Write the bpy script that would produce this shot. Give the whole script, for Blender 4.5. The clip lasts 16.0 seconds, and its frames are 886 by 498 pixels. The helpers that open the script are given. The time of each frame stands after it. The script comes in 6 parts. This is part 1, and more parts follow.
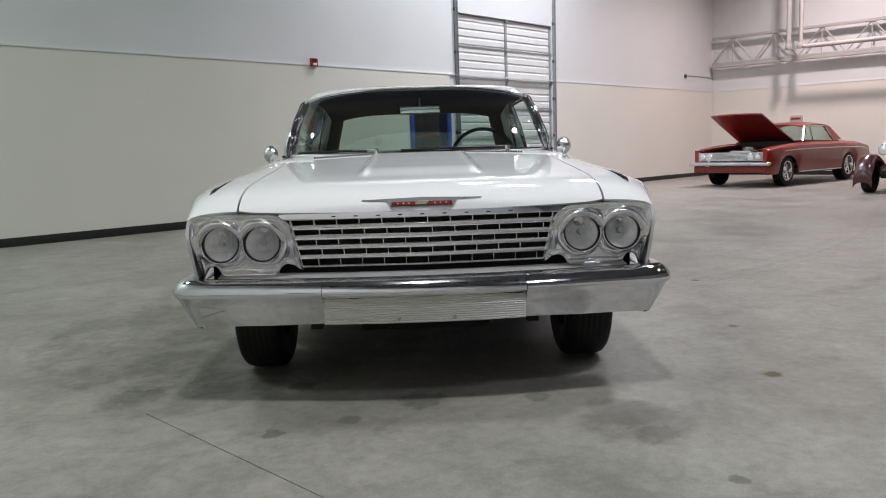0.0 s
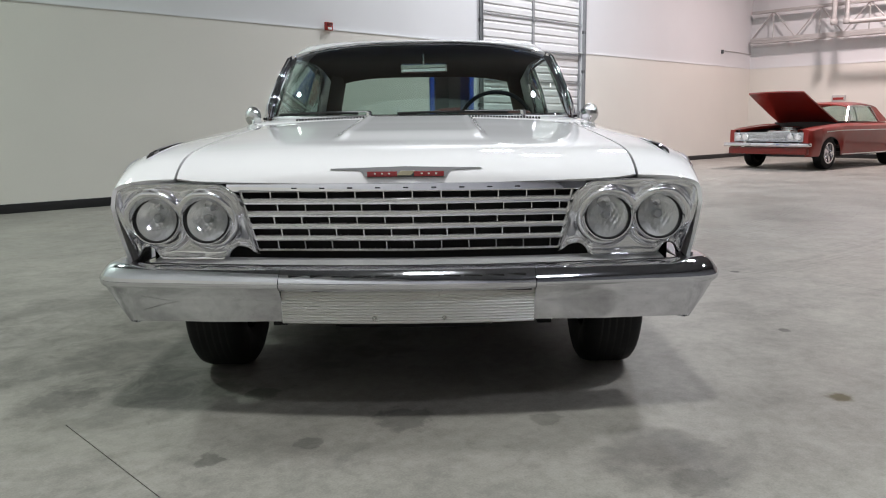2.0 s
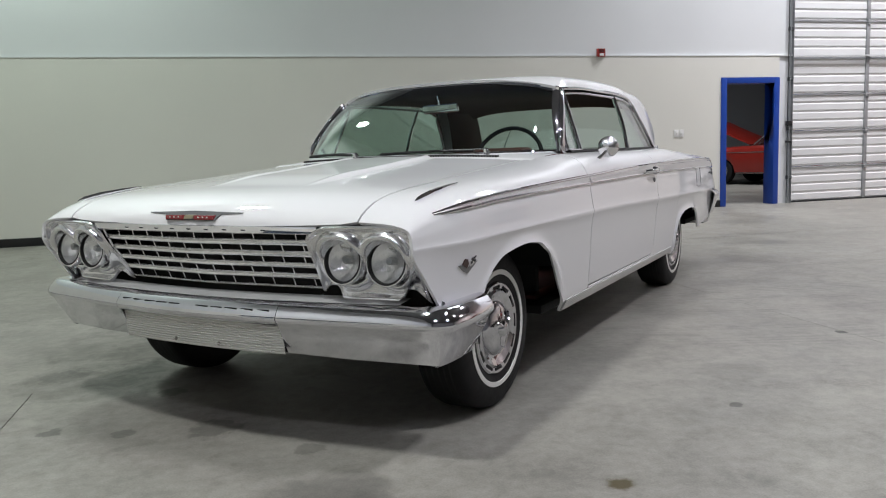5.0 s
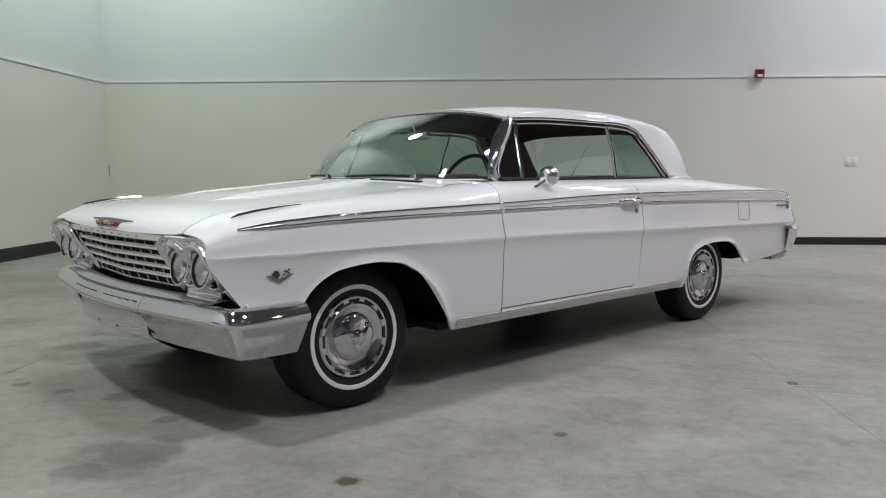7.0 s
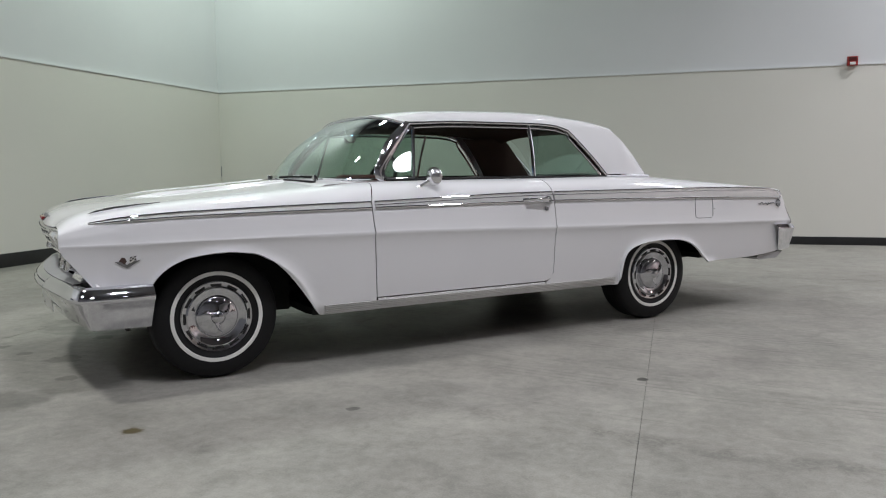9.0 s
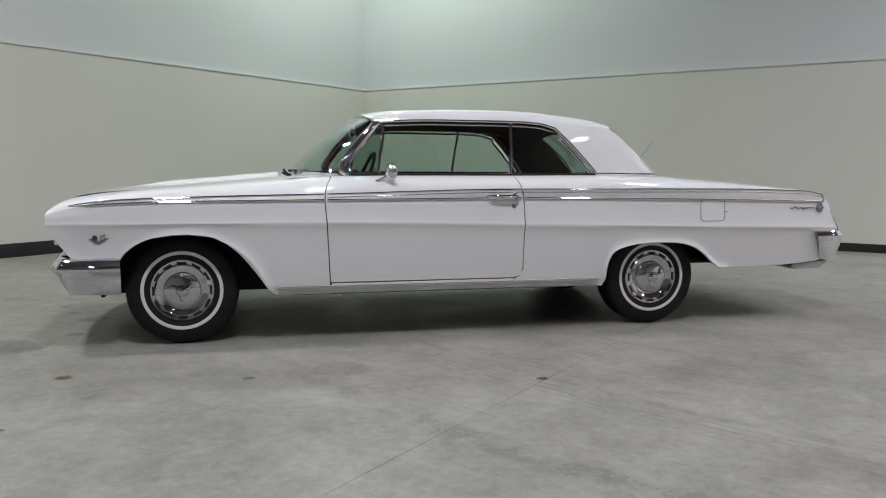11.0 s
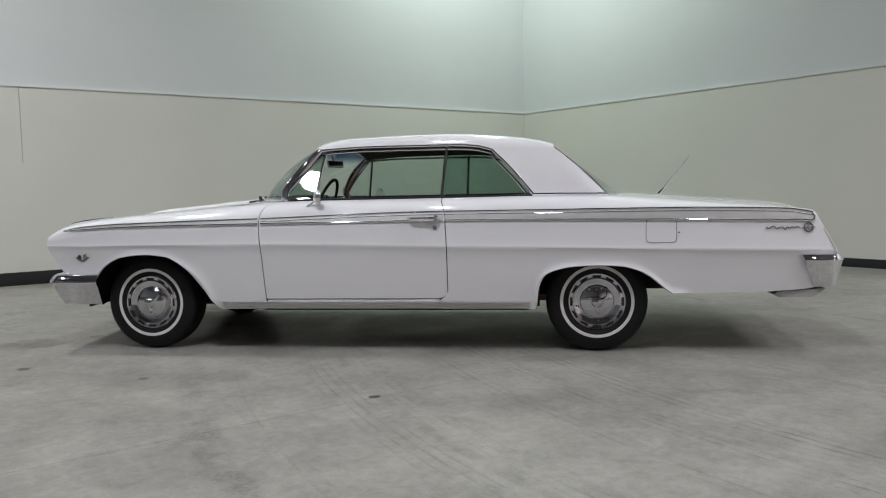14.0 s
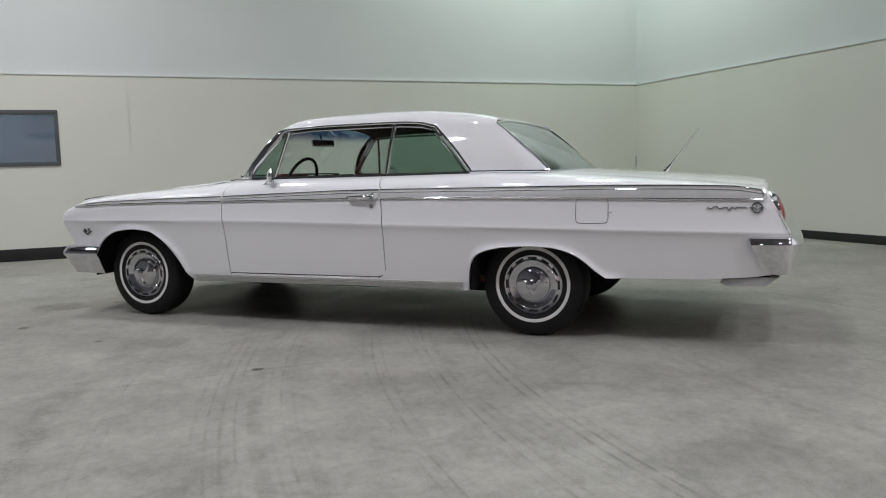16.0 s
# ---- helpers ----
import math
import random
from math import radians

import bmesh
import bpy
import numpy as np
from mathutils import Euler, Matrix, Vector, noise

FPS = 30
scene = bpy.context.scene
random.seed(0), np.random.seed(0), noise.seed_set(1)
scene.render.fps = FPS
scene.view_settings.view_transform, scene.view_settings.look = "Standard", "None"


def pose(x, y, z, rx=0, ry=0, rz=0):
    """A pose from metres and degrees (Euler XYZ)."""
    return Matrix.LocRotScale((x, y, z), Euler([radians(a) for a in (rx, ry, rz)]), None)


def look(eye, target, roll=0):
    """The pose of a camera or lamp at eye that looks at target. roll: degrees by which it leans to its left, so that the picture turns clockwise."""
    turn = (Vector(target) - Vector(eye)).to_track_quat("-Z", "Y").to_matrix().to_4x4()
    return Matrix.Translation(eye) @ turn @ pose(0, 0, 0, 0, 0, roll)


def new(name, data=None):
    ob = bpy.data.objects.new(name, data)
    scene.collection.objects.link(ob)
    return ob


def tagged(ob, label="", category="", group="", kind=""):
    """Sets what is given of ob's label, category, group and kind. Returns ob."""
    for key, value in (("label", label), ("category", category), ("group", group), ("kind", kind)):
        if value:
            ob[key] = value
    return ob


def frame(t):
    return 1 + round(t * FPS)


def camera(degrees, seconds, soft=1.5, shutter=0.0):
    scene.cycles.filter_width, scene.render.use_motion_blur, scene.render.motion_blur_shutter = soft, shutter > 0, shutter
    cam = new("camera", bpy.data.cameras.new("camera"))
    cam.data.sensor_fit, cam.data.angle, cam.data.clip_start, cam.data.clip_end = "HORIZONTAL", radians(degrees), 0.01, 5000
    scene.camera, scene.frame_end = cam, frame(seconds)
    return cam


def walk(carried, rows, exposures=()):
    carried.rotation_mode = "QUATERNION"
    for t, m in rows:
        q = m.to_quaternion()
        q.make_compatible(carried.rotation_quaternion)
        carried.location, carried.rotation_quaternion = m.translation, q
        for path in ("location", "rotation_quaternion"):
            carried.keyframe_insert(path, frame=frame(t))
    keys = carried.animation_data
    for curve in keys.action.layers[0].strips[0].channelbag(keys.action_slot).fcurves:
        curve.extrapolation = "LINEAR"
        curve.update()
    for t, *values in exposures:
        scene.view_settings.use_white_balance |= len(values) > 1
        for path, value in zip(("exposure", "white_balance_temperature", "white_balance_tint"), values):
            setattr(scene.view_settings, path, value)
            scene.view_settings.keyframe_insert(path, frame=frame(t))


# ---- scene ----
cam = camera(59.6, 16.0, 1.1)
PATH = [
    (0, (-0.019, -3.751, 1.029), (0.044, -1.769, 0.77), -1.8),
    (0.5, (-0.006, -3.56, 0.992), (-0.007, -1.58, 0.707), -2.6),
    (1, (0.011, -3.364, 0.972), (0.034, -1.388, 0.67), -2.2),
    (1.5, (0.023, -3.206, 0.967), (0.065, -1.232, 0.651), -1.4),
    (2, (0.114, -3.128, 0.968), (0.113, -1.153, 0.65), -0.6),
    (2.5, (0.388, -3.095, 0.969), (0.164, -1.126, 0.697), -1.4),
    (3, (0.705, -3.052, 0.989), (0.44, -1.09, 0.705), -0.9),
    (3.5, (1.041, -2.978, 1.019), (0.633, -1.041, 0.733), -1.2),
    (3.7, (1.187, -2.946, 1.021), (0.675, -1.033, 0.736), -1.6),
    (5.8, (2.767, -2.506, 1.017), (1.593, -0.903, 0.787), -1.0),
    (6, (2.909, -2.434, 1.029), (1.686, -0.868, 0.8), -0.8),
    (6.5, (3.266, -2.208, 1.034), (1.92, -0.744, 0.824), -0.8),
    (7, (3.594, -1.991, 1.037), (2.132, -0.64, 0.843), -0.1),
    (7.5, (3.925, -1.768, 1.059), (2.362, -0.534, 0.876), -0.1),
    (8, (4.257, -1.518, 1.046), (2.615, -0.39, 0.867), -0.3),
    (8.5, (4.561, -1.225, 1.053), (2.891, -0.143, 0.861), 0.1),
    (8.7, (4.676, -1.098, 1.047), (2.983, -0.05, 0.853), -0.2),
    (10.8, (5.549, 0.333, 1.067), (3.618, 0.802, 0.845), 0.1),
    (11, (5.601, 0.48, 1.056), (3.663, 0.928, 0.844), 0.3),
    (11.5, (5.721, 0.852, 1.056), (3.764, 1.209, 0.857), 0.7),
    (12, (5.764, 1.169, 1.065), (3.796, 1.471, 0.876), 0.6),
    (12.5, (5.814, 1.516, 1.064), (3.827, 1.665, 0.883), -0.3),
    (13, (5.853, 1.902, 1.063), (3.861, 1.854, 0.888), -0.8),
    (13.5, (5.853, 2.305, 1.067), (3.866, 2.143, 0.901), -1.2),
    (14, (5.84, 2.724, 1.055), (3.864, 2.452, 0.902), -1.2),
    (14.5, (5.779, 3.116, 1.049), (3.82, 2.741, 0.899), -1.7),
    (15, (5.694, 3.535, 1.028), (3.763, 3.04, 0.865), -2.1),
    (15.5, (5.537, 3.922, 1.037), (3.644, 3.303, 0.852), -2.1),
    (16, (5.376, 4.291, 1.03), (3.535, 3.537, 0.827), -1.6),
]
walk(cam, [(t, look(eye, target, roll)) for t, eye, target, roll in PATH],
     ((0.0, 0.06), (1.5, 0.23), (2.5, 0.24), (4.7, 0.16), (8.5, 0.10), (11.0, 0.08), (14.0, 0.05), (16.0, 0.05)))

# ---- world and light ----
world = bpy.data.worlds.new("world")
scene.world = world
world.use_nodes = True
world.node_tree.nodes["Background"].inputs[0].default_value = (0.5, 0.55, 0.6, 1)
world.node_tree.nodes["Background"].inputs[1].default_value = 0.05

# the hall: u runs along the back wall from its corner, v out from it into the hall
ROOM = Matrix.Translation((-8.55, 2.3, 0)) @ Matrix.Rotation(radians(44), 4, "Z")
HALL_U, HALL_V, HALL_Z = 24.0, 18.0, 7.4


def hall(u, v, z):
    return ROOM @ Vector((u, -v, z))


def high_bay(u, v, power, color, spread=125, size=0.62):
    lamp = bpy.data.lights.new("high_bay_light", "AREA")
    lamp.shape, lamp.size, lamp.energy, lamp.color = "DISK", size, power, color
    lamp.spread = radians(spread)
    ob = new("high_bay_light", lamp)
    ob.matrix_world = Matrix.Translation(hall(u, v, HALL_Z - 0.35))


GREENISH, PALE_GREEN, NEUTRAL, COOL, PINKISH = (0.845, 1.0, 0.91), (0.965, 0.99, 0.97), (0.957, 0.965, 1.03), (0.93, 0.945, 1.07), (1.0, 0.83, 0.83)
for u, v, power, color, spread in (
        (1.9, 2.2, 215, GREENISH, 180), (2.6, 9.6, 142, PALE_GREEN, 132), (3.2, 14.0, 95, COOL, 150), (10.3, 4.3, 62, NEUTRAL, 132), (8.5, 10.0, 178, NEUTRAL, 138),
        (12.0, 1.7, 125, NEUTRAL, 145), (9.5, 14.0, 84, COOL, 150), (15.0, 2.3, 255, NEUTRAL, 145), (14.6, 8.4, 30, NEUTRAL, 130), (15.5, 14.0, 40, COOL, 130),
        (20.8, 4.2, 340, PINKISH, 140), (21.0, 11.0, 105, PINKISH, 124)):
    high_bay(u, v, power, color, spread)
lamp = bpy.data.lights.new("next_room_light", "AREA")
lamp.shape, lamp.size, lamp.energy, lamp.color = "DISK", 0.6, 190, (0.92, 0.95, 1.0)
new("next_room_light", lamp).matrix_world = Matrix.Translation(hall(14.0, -5.0, 4.2))


# ---- materials ----
def surface(name, color, rough=0.5, metal=0.0, var=0.08, scale=6.0, bump=0.0, coat=0.0, fine=60.0, spec=0.5, seed=0.0):
    """A painted, metal or cloth surface, varied at a coarse and a fine scale."""
    m = bpy.data.materials.new(name)
    m.use_nodes = True
    nt = m.node_tree
    b = nt.nodes["Principled BSDF"]
    co = nt.nodes.new("ShaderNodeTexCoord")
    mp = nt.nodes.new("ShaderNodeMapping")
    mp.inputs["Location"].default_value = (seed, seed * 0.7, seed * 0.3)
    nt.links.new(co.outputs["Object"], mp.inputs["Vector"])
    n1, n2 = nt.nodes.new("ShaderNodeTexNoise"), nt.nodes.new("ShaderNodeTexNoise")
    for n, s, d in ((n1, scale, 4), (n2, fine, 3)):
        n.inputs["Scale"].default_value, n.inputs["Detail"].default_value = s, d
        nt.links.new(mp.outputs["Vector"], n.inputs["Vector"])
    add = nt.nodes.new("ShaderNodeMath")
    add.operation = "MULTIPLY_ADD"
    add.inputs[1].default_value = 0.4
    nt.links.new(n2.outputs["Fac"], add.inputs[0])
    nt.links.new(n1.outputs["Fac"], add.inputs[2])
    rng = nt.nodes.new("ShaderNodeMapRange")
    rng.inputs["From Min"].default_value, rng.inputs["From Max"].default_value = 0.4, 1.0
    rng.inputs["To Min"].default_value, rng.inputs["To Max"].default_value = 1 - var, 1 + var
    nt.links.new(add.outputs[0], rng.inputs["Value"])
    mul = nt.nodes.new("ShaderNodeVectorMath")
    mul.operation = "SCALE"
    mul.inputs[0].default_value = color
    nt.links.new(rng.outputs[0], mul.inputs["Scale"])
    nt.links.new(mul.outputs[0], b.inputs["Base Color"])
    rr = nt.nodes.new("ShaderNodeMapRange")
    rr.inputs["From Min"].default_value, rr.inputs["From Max"].default_value = 0.3, 1.0
    rr.inputs["To Min"].default_value, rr.inputs["To Max"].default_value = rough * 0.85, min(1, rough * 1.2)
    nt.links.new(add.outputs[0], rr.inputs["Value"])
    nt.links.new(rr.outputs[0], b.inputs["Roughness"])
    b.inputs["Metallic"].default_value = metal
    b.inputs["Coat Weight"].default_value = coat
    b.inputs["Coat Roughness"].default_value = 0.02
    b.inputs["Specular IOR Level"].default_value = spec
    if bump:
        bp = nt.nodes.new("ShaderNodeBump")
        bp.inputs["Strength"].default_value, bp.inputs["Distance"].default_value = bump, 0.01
        nt.links.new(n2.outputs["Fac"], bp.inputs["Height"])
        nt.links.new(bp.outputs[0], b.inputs["Normal"])
    return m


def glazing(name, tint, gloss=1.0, band=None):
    """Thin automobile or window glass: tinted see-through with a clear reflection. band: (height from, to, colour) of a tinted top strip."""
    m = bpy.data.materials.new(name)
    m.use_nodes = True
    nt = m.node_tree
    nt.nodes.remove(nt.nodes["Principled BSDF"])
    out = nt.nodes["Material Output"]
    tr, gl = nt.nodes.new("ShaderNodeBsdfTransparent"), nt.nodes.new("ShaderNodeBsdfGlossy")
    tr.inputs["Color"].default_value = (*tint, 1)
    gl.inputs["Color"].default_value = (gloss, gloss, gloss, 1)
    gl.inputs["Roughness"].default_value = 0.02
    lw = nt.nodes.new("ShaderNodeLayerWeight")
    lw.inputs["Blend"].default_value = 0.5
    pw = nt.nodes.new("ShaderNodeMath")
    pw.operation, pw.inputs[1].default_value = "POWER", 4.0
    nt.links.new(lw.outputs["Facing"], pw.inputs[0])
    fr = nt.nodes.new("ShaderNodeMath")
    fr.operation, fr.inputs[1].default_value, fr.inputs[2].default_value = "MULTIPLY_ADD", 0.88, 0.085
    nt.links.new(pw.outputs[0], fr.inputs[0])
    mix = nt.nodes.new("ShaderNodeMixShader")
    nt.links.new(fr.outputs[0], mix.inputs[0])
    nt.links.new(tr.outputs[0], mix.inputs[1])
    nt.links.new(gl.outputs[0], mix.inputs[2])
    nt.links.new(mix.outputs[0], out.inputs["Surface"])
    if band:
        co, sep = nt.nodes.new("ShaderNodeTexCoord"), nt.nodes.new("ShaderNodeSeparateXYZ")
        nt.links.new(co.outputs["Object"], sep.inputs[0])
        rg = nt.nodes.new("ShaderNodeMapRange")
        rg.interpolation_type = "SMOOTHSTEP"
        rg.inputs["From Min"].default_value, rg.inputs["From Max"].default_value = band[0], band[1]
        nt.links.new(sep.outputs["Z"], rg.inputs["Value"])
        mc = nt.nodes.new("ShaderNodeMix")
        mc.data_type = "RGBA"
        mc.inputs[6].default_value, mc.inputs[7].default_value = (*tint, 1), (*band[2], 1)
        nt.links.new(rg.outputs[0], mc.inputs[0])
        nt.links.new(mc.outputs[2], tr.inputs["Color"])
    return m


def concrete_floor():
    """Sealed grey concrete with mottling, oil stains, rolled tyre tracks and scuffs, laid out in hall metres."""
    m = bpy.data.materials.new("sealed_concrete")
    m.use_nodes = True
    nt = m.node_tree
    b = nt.nodes["Principled BSDF"]
    co = nt.nodes.new("ShaderNodeTexCoord")
    P = co.outputs["Object"]

    def noise_at(scale, detail=4, distort=0.0, rough=0.5):
        n = nt.nodes.new("ShaderNodeTexNoise")
        n.inputs["Scale"].default_value, n.inputs["Detail"].default_value = scale, detail
        n.inputs["Distortion"].default_value, n.inputs["Roughness"].default_value = distort, rough
        nt.links.new(P, n.inputs["Vector"])
        return n.outputs["Fac"]

    def math_(op, a, c=None, d=None):
        n = nt.nodes.new("ShaderNodeMath")
        n.operation = op
        for k, v in enumerate((a, c, d)):
            if v is None:
                continue
            if isinstance(v, (int, float)):
                n.inputs[k].default_value = v
            else:
                nt.links.new(v, n.inputs[k])
        return n.outputs[0]

    def ramp(v, lo, hi, a=0.0, c=1.0):
        n = nt.nodes.new("ShaderNodeMapRange")
        n.interpolation_type = "SMOOTHSTEP"
        for k, w in zip(("From Min", "From Max", "To Min", "To Max"), (lo, hi, a, c)):
            n.inputs[k].default_value = w
        nt.links.new(v, n.inputs["Value"])
        return n.outputs[0]

    def away(u, v):
        n = nt.nodes.new("ShaderNodeVectorMath")
        n.operation = "DISTANCE"
        n.inputs[1].default_value = (u, -v, 0)
        nt.links.new(P, n.inputs[0])
        return n.outputs["Value"]

    big, mid, grain, fine, speck = noise_at(0.35, 5, 0.6), noise_at(1.5, 6, 0.5, 0.6), noise_at(5.0, 7, 0.4, 0.62), noise_at(19, 6, 0.3, 0.7), noise_at(140, 2)
    tone = math_("ADD", math_("MULTIPLY", big, 0.20), math_("MULTIPLY", mid, 0.25))
    tone = math_("ADD", tone, math_("MULTIPLY", grain, 0.20))
    tone = math_("ADD", tone, math_("MULTIPLY", fine, 0.22))
    tone = math_("ADD", tone, math_("MULTIPLY", speck, 0.12))
    value = ramp(tone, 0.37, 0.62, 0.168, 0.318)
    # dark damp-looking blotches, thin
    blot = ramp(noise_at(2.3, 7, 1.2, 0.62), 0.55, 0.70, 0.0, 0.15)
    value = math_("MULTIPLY", value, math_("SUBTRACT", 1.0, blot))
    broken = ramp(noise_at(5.5, 5, 0.4), 0.35, 0.65)
    tread = ramp(noise_at(46, 1), 0.42, 0.58)
    # large darker patches with a ragged edge, mottled inside
    for u, v, ru, rv, k in DARK_PATCHES:
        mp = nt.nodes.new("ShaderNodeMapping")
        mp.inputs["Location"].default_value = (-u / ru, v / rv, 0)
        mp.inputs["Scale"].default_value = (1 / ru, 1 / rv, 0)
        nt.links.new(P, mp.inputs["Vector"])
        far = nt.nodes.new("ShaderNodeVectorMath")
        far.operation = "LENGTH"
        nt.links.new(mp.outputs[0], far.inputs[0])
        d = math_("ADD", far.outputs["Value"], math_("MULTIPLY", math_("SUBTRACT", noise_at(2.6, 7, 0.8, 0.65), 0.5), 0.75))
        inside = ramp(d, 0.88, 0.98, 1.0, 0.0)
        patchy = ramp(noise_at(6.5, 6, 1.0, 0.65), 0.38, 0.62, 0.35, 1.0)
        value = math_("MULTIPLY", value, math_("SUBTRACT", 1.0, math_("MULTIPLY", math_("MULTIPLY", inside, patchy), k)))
    # rolled tyre tracks: arcs by centre, radius, width, strength
    for u, v, r, w, k in TRACKS:
        d = math_("ABSOLUTE", math_("SUBTRACT", away(u, v), r))
        if w < 0.03:
            # a tyre's edge: two fine lines close together
            k2 = math_("ADD", ramp(d, 0.003, 0.010, k * 1.0, 0.0), ramp(math_("ABSOLUTE", math_("SUBTRACT", d, 0.055)), 0.003, 0.012, k * 0.5, 0.0))
        else:
            k2 = ramp(d, w * 0.3, w, k * 0.75, 0.0)
        k2 = math_("MULTIPLY", k2, ramp(away(8.9, 7.4), 1.8, 4.2, 1.0, 0.0))
        k2 = math_("MULTIPLY", math_("MULTIPLY", k2, ramp(broken, 0.0, 1.0, 0.2, 1.0)), ramp(tread, 0, 1, 0.5, 1.0) if w > 0.05 else 1.0)
        value = math_("MULTIPLY", value, math_("SUBTRACT", 1.0, k2))
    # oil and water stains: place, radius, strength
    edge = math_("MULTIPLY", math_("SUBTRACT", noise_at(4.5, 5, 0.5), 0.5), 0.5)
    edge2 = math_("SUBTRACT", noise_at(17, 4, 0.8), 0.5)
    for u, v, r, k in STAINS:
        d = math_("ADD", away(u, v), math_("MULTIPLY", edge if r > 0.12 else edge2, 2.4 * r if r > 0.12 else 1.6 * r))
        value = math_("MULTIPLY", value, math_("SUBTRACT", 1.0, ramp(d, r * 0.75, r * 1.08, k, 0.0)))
    warm = noise_at(0.8, 3)
    col = nt.nodes.new("ShaderNodeMix")
    col.data_type = "RGBA"
    col.inputs[6].default_value, col.inputs[7].default_value = (1.0, 0.975, 0.88, 1), (1.0, 0.94, 0.84, 1)
    nt.links.new(warm, col.inputs[0])
    sc = nt.nodes.new("ShaderNodeVectorMath")
    sc.operation = "SCALE"
    nt.links.new(col.outputs[2], sc.inputs[0])
    nt.links.new(value, sc.inputs["Scale"])
    # a rusty drip
    last = sc.outputs[0]
    for u, v, r in RUST:
        d = math_("ADD", away(u, v), math_("MULTIPLY", math_("SUBTRACT", noise_at(24, 4), 0.5), 1.1 * r))
        mx = nt.nodes.new("ShaderNodeMix")
        mx.data_type = "RGBA"
        mx.inputs[7].default_value = (0.060, 0.045, 0.012, 1)
        nt.links.new(ramp(d, r * 0.5, r * 1.05, 0.85, 0.0), mx.inputs[0])
        nt.links.new(last, mx.inputs[6])
        last = mx.outputs[2]
    nt.links.new(last, b.inputs["Base Color"])
    nt.links.new(ramp(mid, 0.3, 0.7, 0.34, 0.52), b.inputs["Roughness"])
    b.inputs["Specular IOR Level"].default_value = 0.13
    bp = nt.nodes.new("ShaderNodeBump")
    bp.inputs["Strength"].default_value, bp.inputs["Distance"].default_value = 0.12, 0.004
    nt.links.new(grain, bp.inputs["Height"])
    nt.links.new(bp.outputs[0], b.inputs["Normal"])
    return m


TRACKS = ((9.45, -1.3, 9.04, 0.075, 0.18), (9.45, -1.3, 9.10, 0.02, 0.18), (9.45, -1.3, 9.21, 0.045, 0.22), (9.45, -1.3, 9.41, 0.018, 0.20), (9.4, -1.35, 9.34, 0.015, 0.16),
          (9.45, -1.3, 8.31, 0.022, 0.25), (9.45, -1.3, 8.24, 0.06, 0.13), (9.45, -1.3, 7.96, 0.025, 0.25), (9.45, -1.3, 7.89, 0.05, 0.12),
          (9.45, -1.3, 7.0, 0.03, 0.18), (9.45, -1.3, 10.12, 0.12, 0.36), (9.45, -1.3, 9.86, 0.015, 0.12),
          (9.45, -1.3, 8.62, 0.02, 0.20), (9.45, -1.3, 8.02, 0.02, 0.22), (8.6, -0.5, 7.35, 0.02, 0.16))
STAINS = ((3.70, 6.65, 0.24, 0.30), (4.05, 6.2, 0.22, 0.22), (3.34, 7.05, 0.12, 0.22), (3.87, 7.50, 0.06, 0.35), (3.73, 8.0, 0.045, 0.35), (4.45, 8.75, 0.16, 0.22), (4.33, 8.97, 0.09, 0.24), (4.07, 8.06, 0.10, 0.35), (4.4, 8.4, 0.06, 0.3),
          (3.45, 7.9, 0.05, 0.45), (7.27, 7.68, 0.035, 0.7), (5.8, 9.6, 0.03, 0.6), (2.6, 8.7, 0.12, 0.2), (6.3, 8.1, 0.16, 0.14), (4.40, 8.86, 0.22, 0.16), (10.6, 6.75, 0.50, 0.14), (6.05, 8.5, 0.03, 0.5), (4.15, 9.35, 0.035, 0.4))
DARK_PATCHES = ((4.25, 6.35, 1.12, 1.25, 0.32), (3.5, 7.15, 0.42, 0.36, 0.28))
RUST = ((5.29, 9.01, 0.052),)
CONCRETE = concrete_floor()
JOINT = surface("joint_filler", (0.11, 0.107, 0.097), 0.9, var=0.3)
BEIGE = surface("beige_wall_paint", (0.71, 0.695, 0.64), 0.55, var=0.035, scale=0.7, bump=0.05, fine=90)
PALE = surface("pale_grey_wall_paint", (0.68, 0.69, 0.70), 0.6, var=0.035, scale=0.7, bump=0.05, fine=90)
CEILING = surface("ceiling_deck_paint", (0.13, 0.13, 0.135), 0.7, var=0.08, scale=1.0)
BLACK_BASE = surface("black_vinyl_base", (0.012, 0.012, 0.013), 0.45, var=0.2)
BLUE = surface("blue_door_paint", (0.012, 0.055, 0.32), 0.35, var=0.08)
WHITE_PANEL = surface("white_door_panel", (0.70, 0.70, 0.70), 0.4, var=0.05, scale=2)
GREY_STEEL = surface("grey_galvanised_steel", (0.33, 0.34, 0.35), 0.45, 0.3, var=0.15, scale=9)
DARK_GREY = surface("dark_grey_frame", (0.08, 0.085, 0.09), 0.5, var=0.1)
NEXT_WALL = surface("next_room_paint", (0.38, 0.385, 0.40), 0.7, var=0.05, scale=1)
ALARM_RED = surface("alarm_red_plastic", (0.30, 0.02, 0.015), 0.4)
WHITE_PLASTIC = surface("white_plastic", (0.72, 0.71, 0.69), 0.45, var=0.04)
TRUSS_WHITE = surface("white_painted_steel", (0.46, 0.45, 0.44), 0.5, var=0.08, scale=5)

